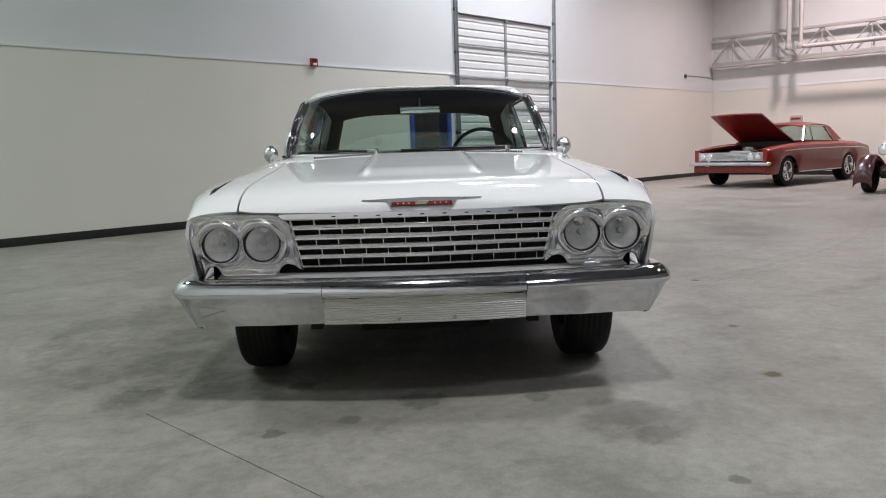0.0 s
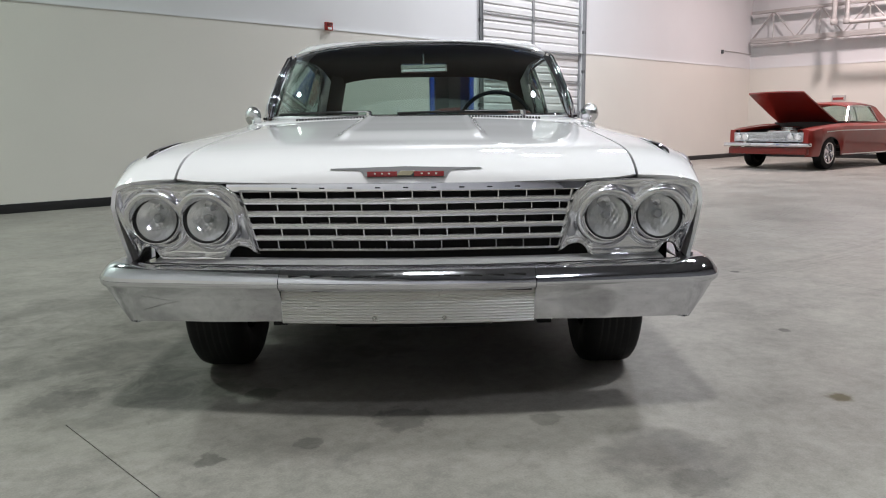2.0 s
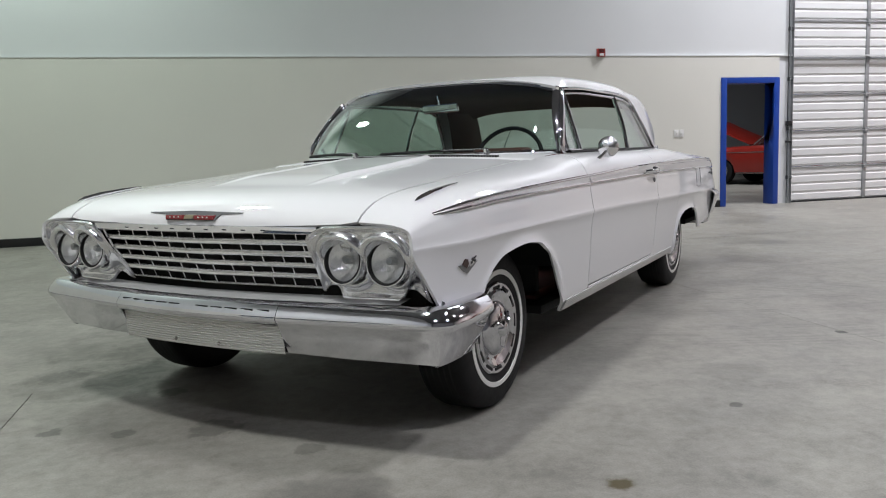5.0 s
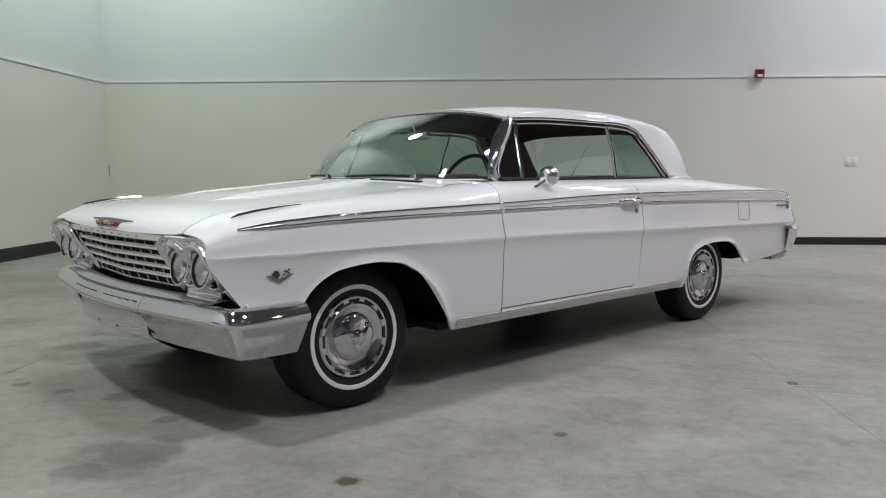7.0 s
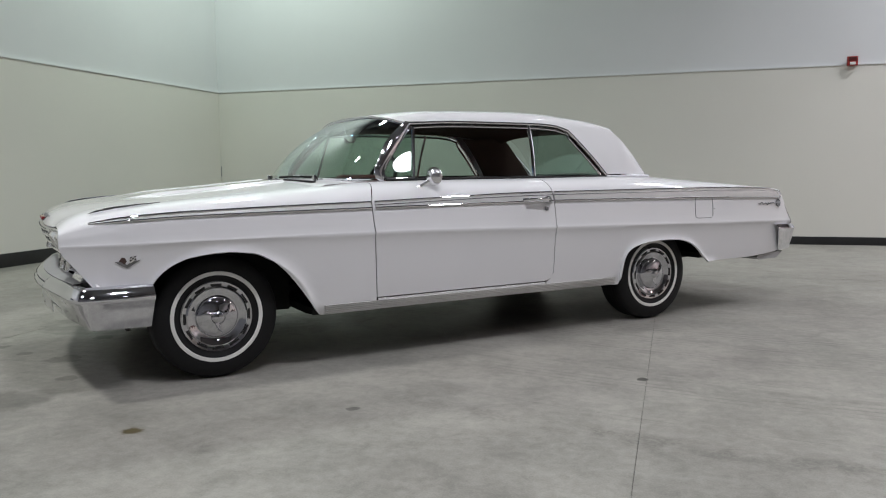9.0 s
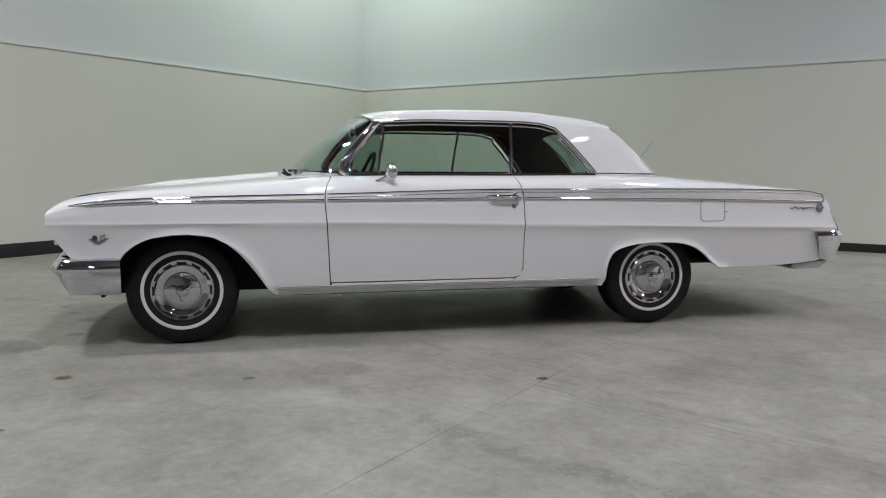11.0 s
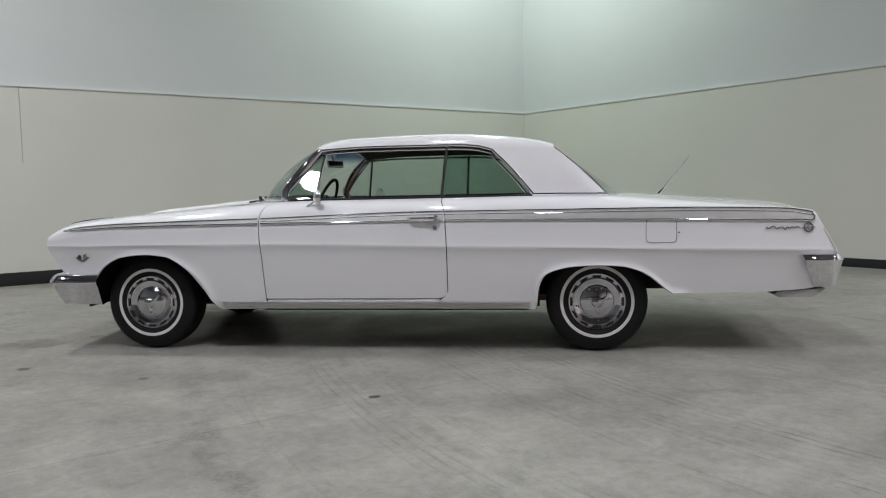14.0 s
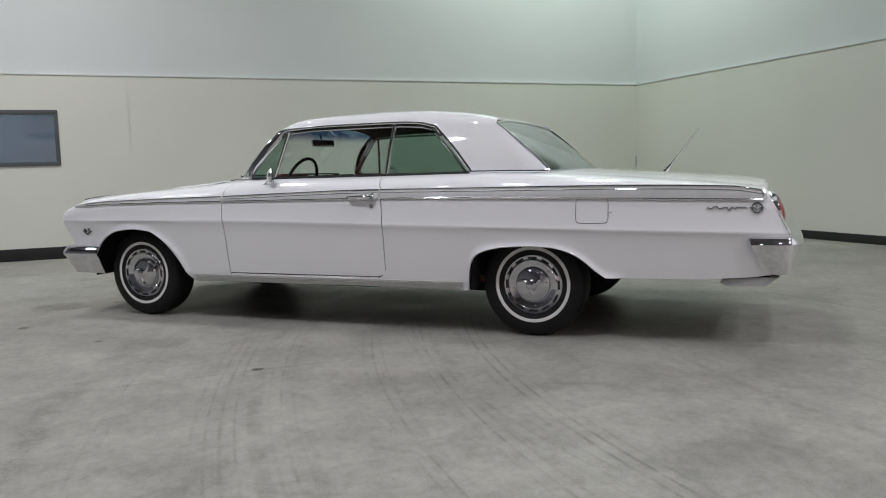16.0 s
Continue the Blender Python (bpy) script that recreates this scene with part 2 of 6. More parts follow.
PAINT = surface("white_car_paint", (0.755, 0.75, 0.76), 0.5, var=0.012, scale=3, coat=1.0, fine=300, spec=0.08)
CHROME = surface("chrome", (0.82, 0.82, 0.85), 0.035, 1.0, var=0.03, scale=12)
SATIN = surface("satin_aluminium", (0.84, 0.84, 0.855), 0.20, 1.0, var=0.06, scale=14)
DULL_CHROME = surface("weathered_chrome", (0.60, 0.60, 0.585), 0.22, 1.0, var=0.10, scale=10)
PEWTER = surface("darkened_chrome", (0.22, 0.22, 0.225), 0.40, 0.6, var=0.10, scale=14)
EMBLEM_GREY = surface("worn_emblem_metal", (0.13, 0.13, 0.135), 0.55, 0.2, var=0.10, scale=14, spec=0.3)
BLACK = surface("black_void", (0.008, 0.008, 0.008), 0.7)
GAP = surface("panel_gap_shadow", (0.02, 0.02, 0.02), 0.8)
RUBBER = surface("tyre_rubber", (0.007, 0.007, 0.0075), 0.6, spec=0.3, var=0.25, scale=18, bump=0.08)
WHITEWALL = surface("whitewall_rubber", (0.74, 0.73, 0.70), 0.55, var=0.03)
UNDER = surface("underbody_black", (0.008, 0.008, 0.008), 0.8, var=0.3)
GLASS = glazing("green_tinted_glass", (0.74, 0.83, 0.79))
WINDSHIELD = glazing("windscreen_glass", (0.72, 0.83, 0.78), 1.0, (1.27, 1.35, (0.06, 0.13, 0.30)))
CLEAR = glazing("clear_glass", (0.9, 0.92, 0.92))
MAROON = surface("maroon_vinyl", (0.10, 0.022, 0.018), 0.42, var=0.12, scale=12, bump=0.1)
HEADLINER = surface("brown_headliner", (0.10, 0.065, 0.052), 0.85, var=0.1, scale=8, bump=0.1)
REFLECTOR = surface("lamp_reflector", (0.97, 0.97, 0.98), 0.08, 0.66, var=0.03, scale=60)
DARK_WALL = surface("unseen_wall_dark", (0.22, 0.22, 0.23), 0.6, var=0.08, scale=0.6)
RED_GLASS = surface("red_lens", (0.22, 0.010, 0.010), 0.12, var=0.05, coat=1.0)
RED_PAINT = surface("dark_red_car_paint", (0.20, 0.012, 0.007), 0.32, var=0.05, coat=0.5)
MAROON_PAINT = surface("maroon_car_paint", (0.055, 0.003, 0.008), 0.3, var=0.05, coat=1.0)
LAMP_GLASS = glazing("sealed_beam_glass", (0.98, 0.985, 0.985))
REAR_GLASS = glazing("rear_window_glass", (0.60, 0.70, 0.66))
TRIM_INSERT = surface("brushed_trim_insert", (0.62, 0.62, 0.61), 0.38, 0.45, var=0.05, scale=20)
SILVER = surface("silver_paint", (0.42, 0.42, 0.42), 0.5, 0.15, var=0.1, scale=10)
BUMPER_CHROME = surface("bumper_chrome", (0.73, 0.735, 0.77), 0.06, 1.0, var=0.06, scale=6)
COVER_CHROME = surface("wheel_cover_chrome", (0.58, 0.585, 0.61), 0.06, 1.0, var=0.08, scale=20)
PLATE = surface("ribbed_aluminium", (0.66, 0.655, 0.63), 0.36, 0.5, var=0.06, scale=8)
INK = surface("dark_lettering", (0.03, 0.03, 0.035), 0.4)


# ---- mesh helpers ----
def link(name, geo, material, parent=None, label="", angle=38, matrix=None, away_from=None):
    """One mesh object out of (vertices, faces)."""
    me = bpy.data.meshes.new(name)
    me.from_pydata([tuple(v) for v in geo[0]], [], geo[1])
    bm = bmesh.new()
    bm.from_mesh(me)
    bmesh.ops.remove_doubles(bm, verts=bm.verts, dist=0.00005)
    bmesh.ops.recalc_face_normals(bm, faces=bm.faces)
    if away_from is not None:
        ref = Vector(away_from)
        if sum(f.normal.dot(f.calc_center_median() - ref) * f.calc_area() for f in bm.faces) < 0:
            bmesh.ops.reverse_faces(bm, faces=bm.faces)
    bm.to_mesh(me)
    bm.free()
    me.polygons.foreach_set("use_smooth", [True] * len(me.polygons))
    me.set_sharp_from_angle(angle=radians(angle))
    me.materials.append(material)
    ob = new(name, me)
    if parent is not None:
        ob.parent = parent
    if matrix is not None:
        ob.matrix_world = matrix
    if label:
        ob["label"] = label
    return ob


def thing(name, label, category, group="", matrix=None):
    ob = new(name)
    ob.empty_display_size = 0.2
    if matrix is not None:
        ob.matrix_world = matrix
    return tagged(ob, label, category, group)


def join(*geos):
    vs, fs = [], []
    for v, f in geos:
        k = len(vs)
        vs += list(v)
        fs += [tuple(i + k for i in face) for face in f]
    return vs, fs


def mirror(geo):
    return [(-v[0], v[1], v[2]) for v in geo[0]], [tuple(reversed(f)) for f in geo[1]]


def sheet(rows, closed=False):
    """Quads between rows of points of equal length."""
    n = len(rows[0])
    vs = [p for r in rows for p in r]
    fs = []
    for i in range(len(rows) - 1):
        for j in range(n if closed else n - 1):
            k = (j + 1) % n
            fs.append((i * n + j, i * n + k, (i + 1) * n + k, (i + 1) * n + j))
    return vs, fs


def box(x0, x1, y0, y1, z0, z1, bevel=0.0, seg=2):
    bm = bmesh.new()
    bmesh.ops.create_cube(bm, size=1)
    for v in bm.verts:
        v.co = ((x0 + x1) / 2 + v.co.x * (x1 - x0), (y0 + y1) / 2 + v.co.y * (y1 - y0), (z0 + z1) / 2 + v.co.z * (z1 - z0))
    if bevel:
        bmesh.ops.bevel(bm, geom=bm.edges[:], offset=bevel, segments=seg, affect="EDGES", profile=0.6)
    bm.verts.index_update()
    geo = [tuple(v.co) for v in bm.verts], [tuple(v.index for v in f.verts) for f in bm.faces]
    bm.free()
    return geo


def tube(points, radius, n=8, caps=True):
    """A round bar along points; radius: one number or one for each point."""
    pts = [Vector(p) for p in points]
    rows, side = [], None
    for i, p in enumerate(pts):
        d = (pts[min(i + 1, len(pts) - 1)] - pts[max(i - 1, 0)]).normalized()
        if side is None:
            side = d.orthogonal().normalized()
        side = (side - d * side.dot(d)).normalized()
        up = d.cross(side)
        r = radius[i] if isinstance(radius, (list, tuple)) else radius
        rows.append([tuple(p + (side * math.cos(a) + up * math.sin(a)) * r) for a in (2 * math.pi * k / n for k in range(n))])
    vs, fs = sheet(rows, True)
    if caps:
        fs += [tuple(range(n)), tuple(len(vs) - n + k for k in range(n))]
    return vs, fs


def lathe(profile, centre, axis, n=32):
    """Turns (radius, height along axis) pairs round an axis through centre."""
    ax = Vector(axis).normalized()
    s = Vector((0, 0, 1)) if abs(ax.z) < 0.9 else Vector((1, 0, 0))
    s = (s - ax * s.dot(ax)).normalized()
    t = ax.cross(s)
    c = Vector(centre)
    rows = [[tuple(c + ax * h + (s * math.cos(a) + t * math.sin(a)) * r) for a in (2 * math.pi * k / n for k in range(n))] for r, h in profile]
    return sheet(rows, True)


def prism(outline, d0, d1, place):
    """An outline of 2D points pushed from depth d0 to d1; place(a, b, d) gives the 3D point."""
    n = len(outline)
    vs = [place(a, b, d0) for a, b in outline] + [place(a, b, d1) for a, b in outline]
    fs = [tuple(range(n)), tuple(range(2 * n - 1, n - 1, -1))] + [(k, (k + 1) % n, n + (k + 1) % n, n + k) for k in range(n)]
    return vs, fs


def curve(*keys):
    """A smooth function through (x, value) keys that does not overshoot."""
    xs, ys = [k[0] for k in keys], [k[1] for k in keys]
    h = [b - a for a, b in zip(xs, xs[1:])]
    s = [(b - a) / d for a, b, d in zip(ys, ys[1:], h)]
    m = [s[0]]
    for i in range(1, len(xs) - 1):
        if s[i - 1] * s[i] <= 0:
            m.append(0.0)
        else:
            w1, w2 = 2 * h[i] + h[i - 1], h[i] + 2 * h[i - 1]
            m.append((w1 + w2) / (w1 / s[i - 1] + w2 / s[i]))
    m.append(s[-1])

    def at(x):
        if x <= xs[0]:
            return ys[0]
        if x >= xs[-1]:
            return ys[-1]
        i = max(k for k in range(len(xs) - 1) if xs[k] <= x)
        t = (x - xs[i]) / h[i]
        return ((2 * t ** 3 - 3 * t * t + 1) * ys[i] + (t ** 3 - 2 * t * t + t) * h[i] * m[i]
                + (3 * t * t - 2 * t ** 3) * ys[i + 1] + (t ** 3 - t * t) * h[i] * m[i + 1])
    return at


def steps(a, b, n):
    return [a + (b - a) * k / n for k in range(n + 1)]


def thicken(ob, depth):
    """Gives a sheet its depth, with crisp rims."""
    me = ob.data
    uses = [0] * len(me.edges)
    for lp in me.loops:
        uses[lp.edge_index] += 1
    for e, k in zip(me.edges, uses):
        if k == 1:
            e.use_edge_sharp = True
    mod = ob.modifiers.new("thickness", "SOLIDIFY")
    mod.thickness, mod.offset = depth, -1
    return ob


def hall_box(name, u0, u1, v0, v1, z0, z1, material, parent=None, bevel=0.0, label=""):
    ob = link(name, box(u0, u1, -v1, -v0, z0, z1, bevel), material, None, label, 20)
    if parent is not None:
        ob.parent = parent
    else:
        ob.matrix_world = ROOM
    return ob


def structure(ob, label):
    return tagged(ob, label, kind="structure")


# ---- the hall ----
floor = structure(hall_box("floor", -0.3, HALL_U + 0.3, -0.25, HALL_V + 0.3, -0.25, -0.007, JOINT), "sealed grey concrete floor with saw-cut joints and tyre marks")
# saw cuts; the cut at u = 3.25 is filled flush beyond v = 7.30
for v0, v1, cut0, cut1, cuts in ((-0.25, 3.62, 0, 1, (7.29, 11.33, 15.37, 19.41)), (3.62, 7.30, 1, 0, (7.29, 11.33, 15.37, 19.41)),
                                 (7.30, 11.70, 0, 1, (3.25, 7.29, 11.33, 15.37, 19.41)), (11.70, HALL_V + 0.3, 1, 0, (3.25, 7.29, 11.33, 15.37, 19.41))):
    edges_u = (-0.3, *cuts, HALL_U + 0.3)
    for u0, u1 in zip(edges_u, edges_u[1:]):
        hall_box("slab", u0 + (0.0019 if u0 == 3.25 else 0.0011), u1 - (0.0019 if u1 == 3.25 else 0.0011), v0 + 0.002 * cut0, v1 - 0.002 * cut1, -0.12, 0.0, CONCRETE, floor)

LEDGE = 2.40
DOOR_U0, DOOR_U1, DOOR_Z = 11.80, 12.74, 2.00
GATE_U0, GATE_U1, GATE_Z = 13.05, 16.12, 3.58
T = 0.22


def wall_geo(spans, v0, v1):
    return join(*[box(u0, u1, -v1, -v0, z0, z1) for u0, u1, z0, z1 in spans])


wall_back = link("wall_back", wall_geo((
    (-0.3, DOOR_U0, 0, HALL_Z), (DOOR_U0, DOOR_U1, DOOR_Z, HALL_Z), (DOOR_U1, GATE_U0, 0, HALL_Z),
    (GATE_U0, GATE_U1, GATE_Z, HALL_Z), (GATE_U1, HALL_U + 0.3, 0, HALL_Z)), -T, 0), PALE, matrix=ROOM)
structure(wall_back, "pale grey upper hall wall, smooth painted panels")
structure(link("wainscot_back", join(
    wall_geo(((0.025, DOOR_U0 - 0.07, 0.0, LEDGE), (DOOR_U0 - 0.07, DOOR_U1 + 0.07, DOOR_Z + 0.065, LEDGE)), 0, 0.025),
    wall_geo(((GATE_U1 + 0.1, HALL_U - 0.025, 0.0, LEDGE),), 0, 0.025)), BEIGE, matrix=ROOM), "beige painted lower wall with a thin ledge on top")
WIN_V0, WIN_V1, WIN_Z0, WIN_Z1 = 9.13, 11.2, 1.28, 1.90
structure(link("wall_side", join(*[box(-T, 0, -v1, -v0, z0, z1) for v0, v1, z0, z1 in (
    (0, WIN_V0, 0, HALL_Z), (WIN_V0, WIN_V1, 0, WIN_Z0), (WIN_V0, WIN_V1, WIN_Z1, HALL_Z), (WIN_V1, HALL_V + 0.3, 0, HALL_Z))]), PALE, matrix=ROOM), "pale grey upper hall wall")
structure(link("wainscot_side", join(*[box(0, 0.025, -v1, -v0, z0, z1) for v0, v1, z0, z1 in (
    (0, 8.21, 0, LEDGE), (8.21, 8.216, 0, 1.48), (8.216, WIN_V0, 0, LEDGE), (WIN_V0, WIN_V1, 0, WIN_Z0), (WIN_V0, WIN_V1, WIN_Z1, LEDGE), (WIN_V1, HALL_V, 0, LEDGE))]),
    BEIGE, matrix=ROOM), "beige painted lower wall with a panel seam")
structure(hall_box("wall_far", HALL_U, HALL_U + T, 0, HALL_V + 0.3, 0, HALL_Z, PALE), "pale grey far wall")
structure(hall_box("wainscot_far", HALL_U - 0.025, HALL_U, 0.0, HALL_V, 0, LEDGE, BEIGE), "beige painted lower wall")
# wall_front is added out of view, coloured dark to deepen chrome reflections
structure(hall_box("wall_front", 0, HALL_U, HALL_V, HALL_V + T, 0, HALL_Z, DARK_WALL), "unseen closing wall behind the viewer, dark so the chrome reflects dark")
structure(hall_box("ceiling", -0.3, HALL_U + 0.3, -0.25, HALL_V + 0.3, HALL_Z, HALL_Z + 0.2, CEILING), "dark grey metal roof deck")
structure(hall_box("trim_back", 0.0, HALL_U, 0, 0.034, LEDGE, LEDGE + 0.018, PALE), "thin pale ledge trim")
structure(hall_box("trim_side", 0.0, 0.034, 0.034, HALL_V, LEDGE, LEDGE + 0.018, PALE), "thin pale ledge trim")
structure(hall_box("trim_far", HALL_U - 0.034, HALL_U, 0.034, HALL_V, LEDGE, LEDGE + 0.018, PALE), "thin pale ledge trim")
for name, u0, u1 in (("baseboard_back", 0.04, DOOR_U0 - 0.07), ("baseboard_end", GATE_U1 + 0.1, HALL_U - 0.04)):
    structure(hall_box(name, u0, u1, 0.025, 0.037, 0, 0.11, BLACK_BASE, bevel=0.003), "black vinyl wall base")
structure(hall_box("baseboard_side", 0.025, 0.037, 0.04, HALL_V, 0, 0.16, BLACK_BASE, bevel=0.003), "black vinyl wall base")
structure(hall_box("baseboard_far", HALL_U - 0.037, HALL_U - 0.025, 0.04, HALL_V, 0, 0.11, BLACK_BASE, bevel=0.003), "black vinyl wall base")

# blue door frame with its door standing open into the next room
door_1 = structure(link("door_1", join(
    box(DOOR_U0 - 0.07, DOOR_U0 + 0.03, -0.045, 0.2, 0, DOOR_Z + 0.06, 0.006), box(DOOR_U1 - 0.03, DOOR_U1 + 0.07, -0.045, 0.2, 0, DOOR_Z + 0.06, 0.006),
    box(DOOR_U0 + 0.03, DOOR_U1 - 0.03, -0.045, 0.2, DOOR_Z - 0.03, DOOR_Z + 0.06, 0.006)), BLUE, matrix=ROOM), "blue painted steel door frame, standing open to the next room")
leaf = link("door_leaf", box(-0.022, 0.022, 0.0, 0.85, 0.01, DOOR_Z - 0.04, 0.004), BLUE, door_1, "blue steel door swung open")
leaf.matrix_local = Matrix.Translation((DOOR_U1 + 0.12, T + 0.06, 0)) @ Matrix.Rotation(radians(-89), 4, "Z")

# next room seen through the door
structure(hall_box("wall_next_room", 6.0, 24.0, -12.2, -12.0, 0, 5, NEXT_WALL), "grey wall of the next room")
structure(link("wall_next_room_sides", join(box(5.8, 6, 0.22, 12.2, 0, 5), box(24, 24.2, 0.22, 12.2, 0, 5)), NEXT_WALL, matrix=ROOM), "grey side walls of the next room")
structure(hall_box("ceiling_next_room", 5.8, 24.2, -12.2, -0.22, 5, 5.2, NEXT_WALL), "grey ceiling of the next room")
structure(hall_box("floor_next_room", 5.8, 24.2, -12.2, -0.25, -0.2, 0.0, CONCRETE), "grey concrete floor of the next room")


JAMB = surface("door_gap_shade", (0.05, 0.05, 0.05), 0.6)
# ---- white two-door hardtop coupe: x across, y from the front axle backwards ----
car = thing("coupe_car", "glossy white two-door hardtop coupe with chrome trim and whitewall tyres", "car")
W = curve((-0.712, 0.928), (-0.66, 0.941), (-0.61, 0.952), (-0.56, 0.963), (-0.50, 0.974), (-0.42, 0.984), (-0.3, 0.990), (0.0, 0.991), (0.8, 0.991), (2.2, 0.992), (3.0, 0.985),
          (3.6, 0.962), (4.2, 0.915), (4.5, 0.885))
ZC = curve((-0.7, 0.725), (0.84, 0.722), (2.08, 0.695), (3.4, 0.665), (4.5, 0.64))
ZS = curve((-0.712, 0.770), (-0.66, 0.778), (-0.6, 0.790), (-0.5, 0.812), (-0.3, 0.848), (-0.1, 0.866), (0.2, 0.876), (0.83, 0.889), (2.06, 0.918), (3.4, 0.918), (4.16, 0.90), (4.4, 0.87))
ZE = curve((-0.712, 0.803), (-0.704, 0.812), (-0.688, 0.826), (-0.66, 0.843), (-0.60, 0.868), (-0.5, 0.888), (-0.2, 0.916), (0.2, 0.946), (0.6, 0.975), (0.88, 0.995), (1.3, 1.0), (2.1, 1.002),
           (2.65, 1.006), (3.05, 1.0), (3.3, 0.985), (3.6, 0.962), (4.0, 0.928), (4.3, 0.895), (4.42, 0.87))
XE = curve((-0.7, 0.725), (0.45, 0.725), (0.62, 0.74), (0.9, 0.80), (1.2, 0.815), (2.1, 0.815), (2.65, 0.81), (3.0, 0.74), (3.15, 0.70), (3.3, 0.665), (4.4, 0.655))
LOW = ((0.0, -0.072), (0.12, -0.047), (0.45, -0.031), (0.78, -0.020), (0.94, -0.0105), (1.0, 0.0))
HIGH = ((0.0, 0.0), (0.06, -0.004), (0.2, -0.009), (0.5, -0.014), (0.8, -0.022), (1.0, -0.034))
FLOORZ = 0.285
arch_front = curve((-0.40, 0.43), (-0.36, 0.475), (-0.29, 0.565), (-0.22, 0.615), (-0.14, 0.645), (0.02, 0.662), (0.17, 0.648), (0.25, 0.612), (0.33, 0.545), (0.42, 0.435), (0.49, 0.335), (0.53, FLOORZ))
arch_rear = curve((2.632, FLOORZ), (2.642, 0.40), (2.655, 0.45), (2.69, 0.505), (2.75, 0.536), (2.88, 0.562), (3.02, 0.568), (3.16, 0.562), (3.27, 0.535), (3.35, 0.49), (3.42, 0.43), (3.48, 0.385))


def bottom(y):
    if y < -0.40:
        return 0.43 + (-0.40 - y) * 0.30
    if y < 0.53:
        return arch_front(y)
    if y < 2.632:
        return FLOORZ
    if y < 3.48:
        return arch_rear(y)
    return 0.385 if y < 4.0 else 0.385 + (y - 4.0) * 0.06


def side_x(y, z):
    zc = ZC(y)
    if z <= zc:
        r = (z - FLOORZ) / (zc - FLOORZ)
        x = W(y) + float(np.interp(r, [k[0] for k in LOW], [k[1] for k in LOW])) * (1 - 0.6 * min(1.0, max(0.0, (-0.52 - y) / 0.16)))
    else:
        r = (z - zc) / (ZS(y) - zc)
        x = W(y) + float(np.interp(r, [k[0] for k in HIGH], [k[1] for k in HIGH])) * min(1.0, (ZS(y) - zc) / 0.16)
    # rolled wheel-arch lip
    if -0.42 < y < 0.6 or 2.58 < y < 3.56:
        d = z - bottom(y)
        if -0.42 < y < 0.6:
            d = min(abs(math.hypot((y - 0.03) / 0.47, (z - 0.22) / 0.442) - 1) * 0.45, 9) if z > 0.24 else d
        x += 0.016 * max(0.0, 1 - max(d, 0) / 0.045) ** 1.6
    return x


DOOR_FRONT = curve((0.30, 0.866), (0.70, 0.845), (0.86, 0.834), (0.92, 0.842), (1.0, 0.885))
DOOR_REAR = curve((0.30, 2.074), (0.65, 2.074), (0.90, 2.062), (1.0, 2.032))
NOSE = curve((0.45, 0.190), (0.527, 0.132), (0.62, 0.062), (0.72, 0.0), (0.77, 0.002), (0.82, 0.004), (1.0, 0.004))
TAIL = curve((0.38, -0.14), (0.5, -0.04), (0.58, -0.004), (0.62, -0.006), (0.66, -0.024), (0.75, -0.072), (0.82, -0.112), (0.90, -0.15))


def shoulder(y, t, x0=None, ya=None):
    """The rounded shoulder from the side (t = 0) to the hood, window or deck edge (t = 1): across and height."""
    x0 = side_x(y, ZS(y)) if x0 is None else x0
    zs, x2, z2 = ZS(y), XE(y), ZE(y if ya is None else ya)
    k = min(1.0, max(0.0, (y + 0.15) / 0.7))
    xc, zk = x0 - (0.004 + 0.10 * (x0 - x2)) * (0.3 + 0.7 * k), zs + (0.86 + 0.10 * (1 - k)) * (z2 - zs)
    return (1 - t) ** 2 * x0 + 2 * t * (1 - t) * xc + t * t * x2, (1 - t) ** 2 * zs + 2 * t * (1 - t) * zk + t * t * z2


def panel(ys, low, edges):
    """A body-side skin over stations ys, from the height low(y) up over the shoulder; edges(y, z) moves a point along the car."""
    rows = []
    for y in ys:
        zc, zs, b = ZC(y), ZS(y), low(y)
        row = []
        for r in (0.0, 0.02, 0.045, 0.075, 0.11, 0.15, 0.2, 0.3, 0.45, 0.6, 0.75, 0.88, 0.96, 1.0):
            z = b + (zc - b) * r
            yy = edges(y, z)
            row.append((side_x(yy, z), yy, z))
        for r in (0.04, 0.1, 0.3, 0.55, 0.8, 1.0):
            z = zc + (zs - zc) * r
            yy = edges(y, z)
            row.append((side_x(yy, z), yy, z))
        ya = edges(y, 0.9)
        for t in (0.06, 0.12, 0.2, 0.28, 0.36, 0.45, 0.55, 0.65, 0.75, 0.87, 1.0):
            x, z = shoulder(y, t, row[19][0], ya)
            row.append((x, edges(y, z), z))
        rows.append(row)
    return sheet(rows)


def fender_edges(y, z):
    yy = y + NOSE(z) * math.exp(-((y + 0.712) / 0.10) ** 2)
    return yy + (DOOR_FRONT(z) - 0.006 - 0.839) * math.exp(-((y - 0.839) / 0.07) ** 2)


def door_end(z):
    """The door's rear edge, with its rounded lower corner."""
    rear, r = DOOR_REAR(z), 0.055
    if z < 0.358 + r:
        rear -= r - math.sqrt(max(0.0, r * r - min(r, 0.358 + r - z) ** 2))
    return rear


def door_edges(y, z):
    yy = y + (DOOR_FRONT(z) - 0.845) * math.exp(-((y - 0.845) / 0.08) ** 2)
    return yy + (door_end(z) - 2.074) * math.exp(-((y - 2.074) / 0.06) ** 2)


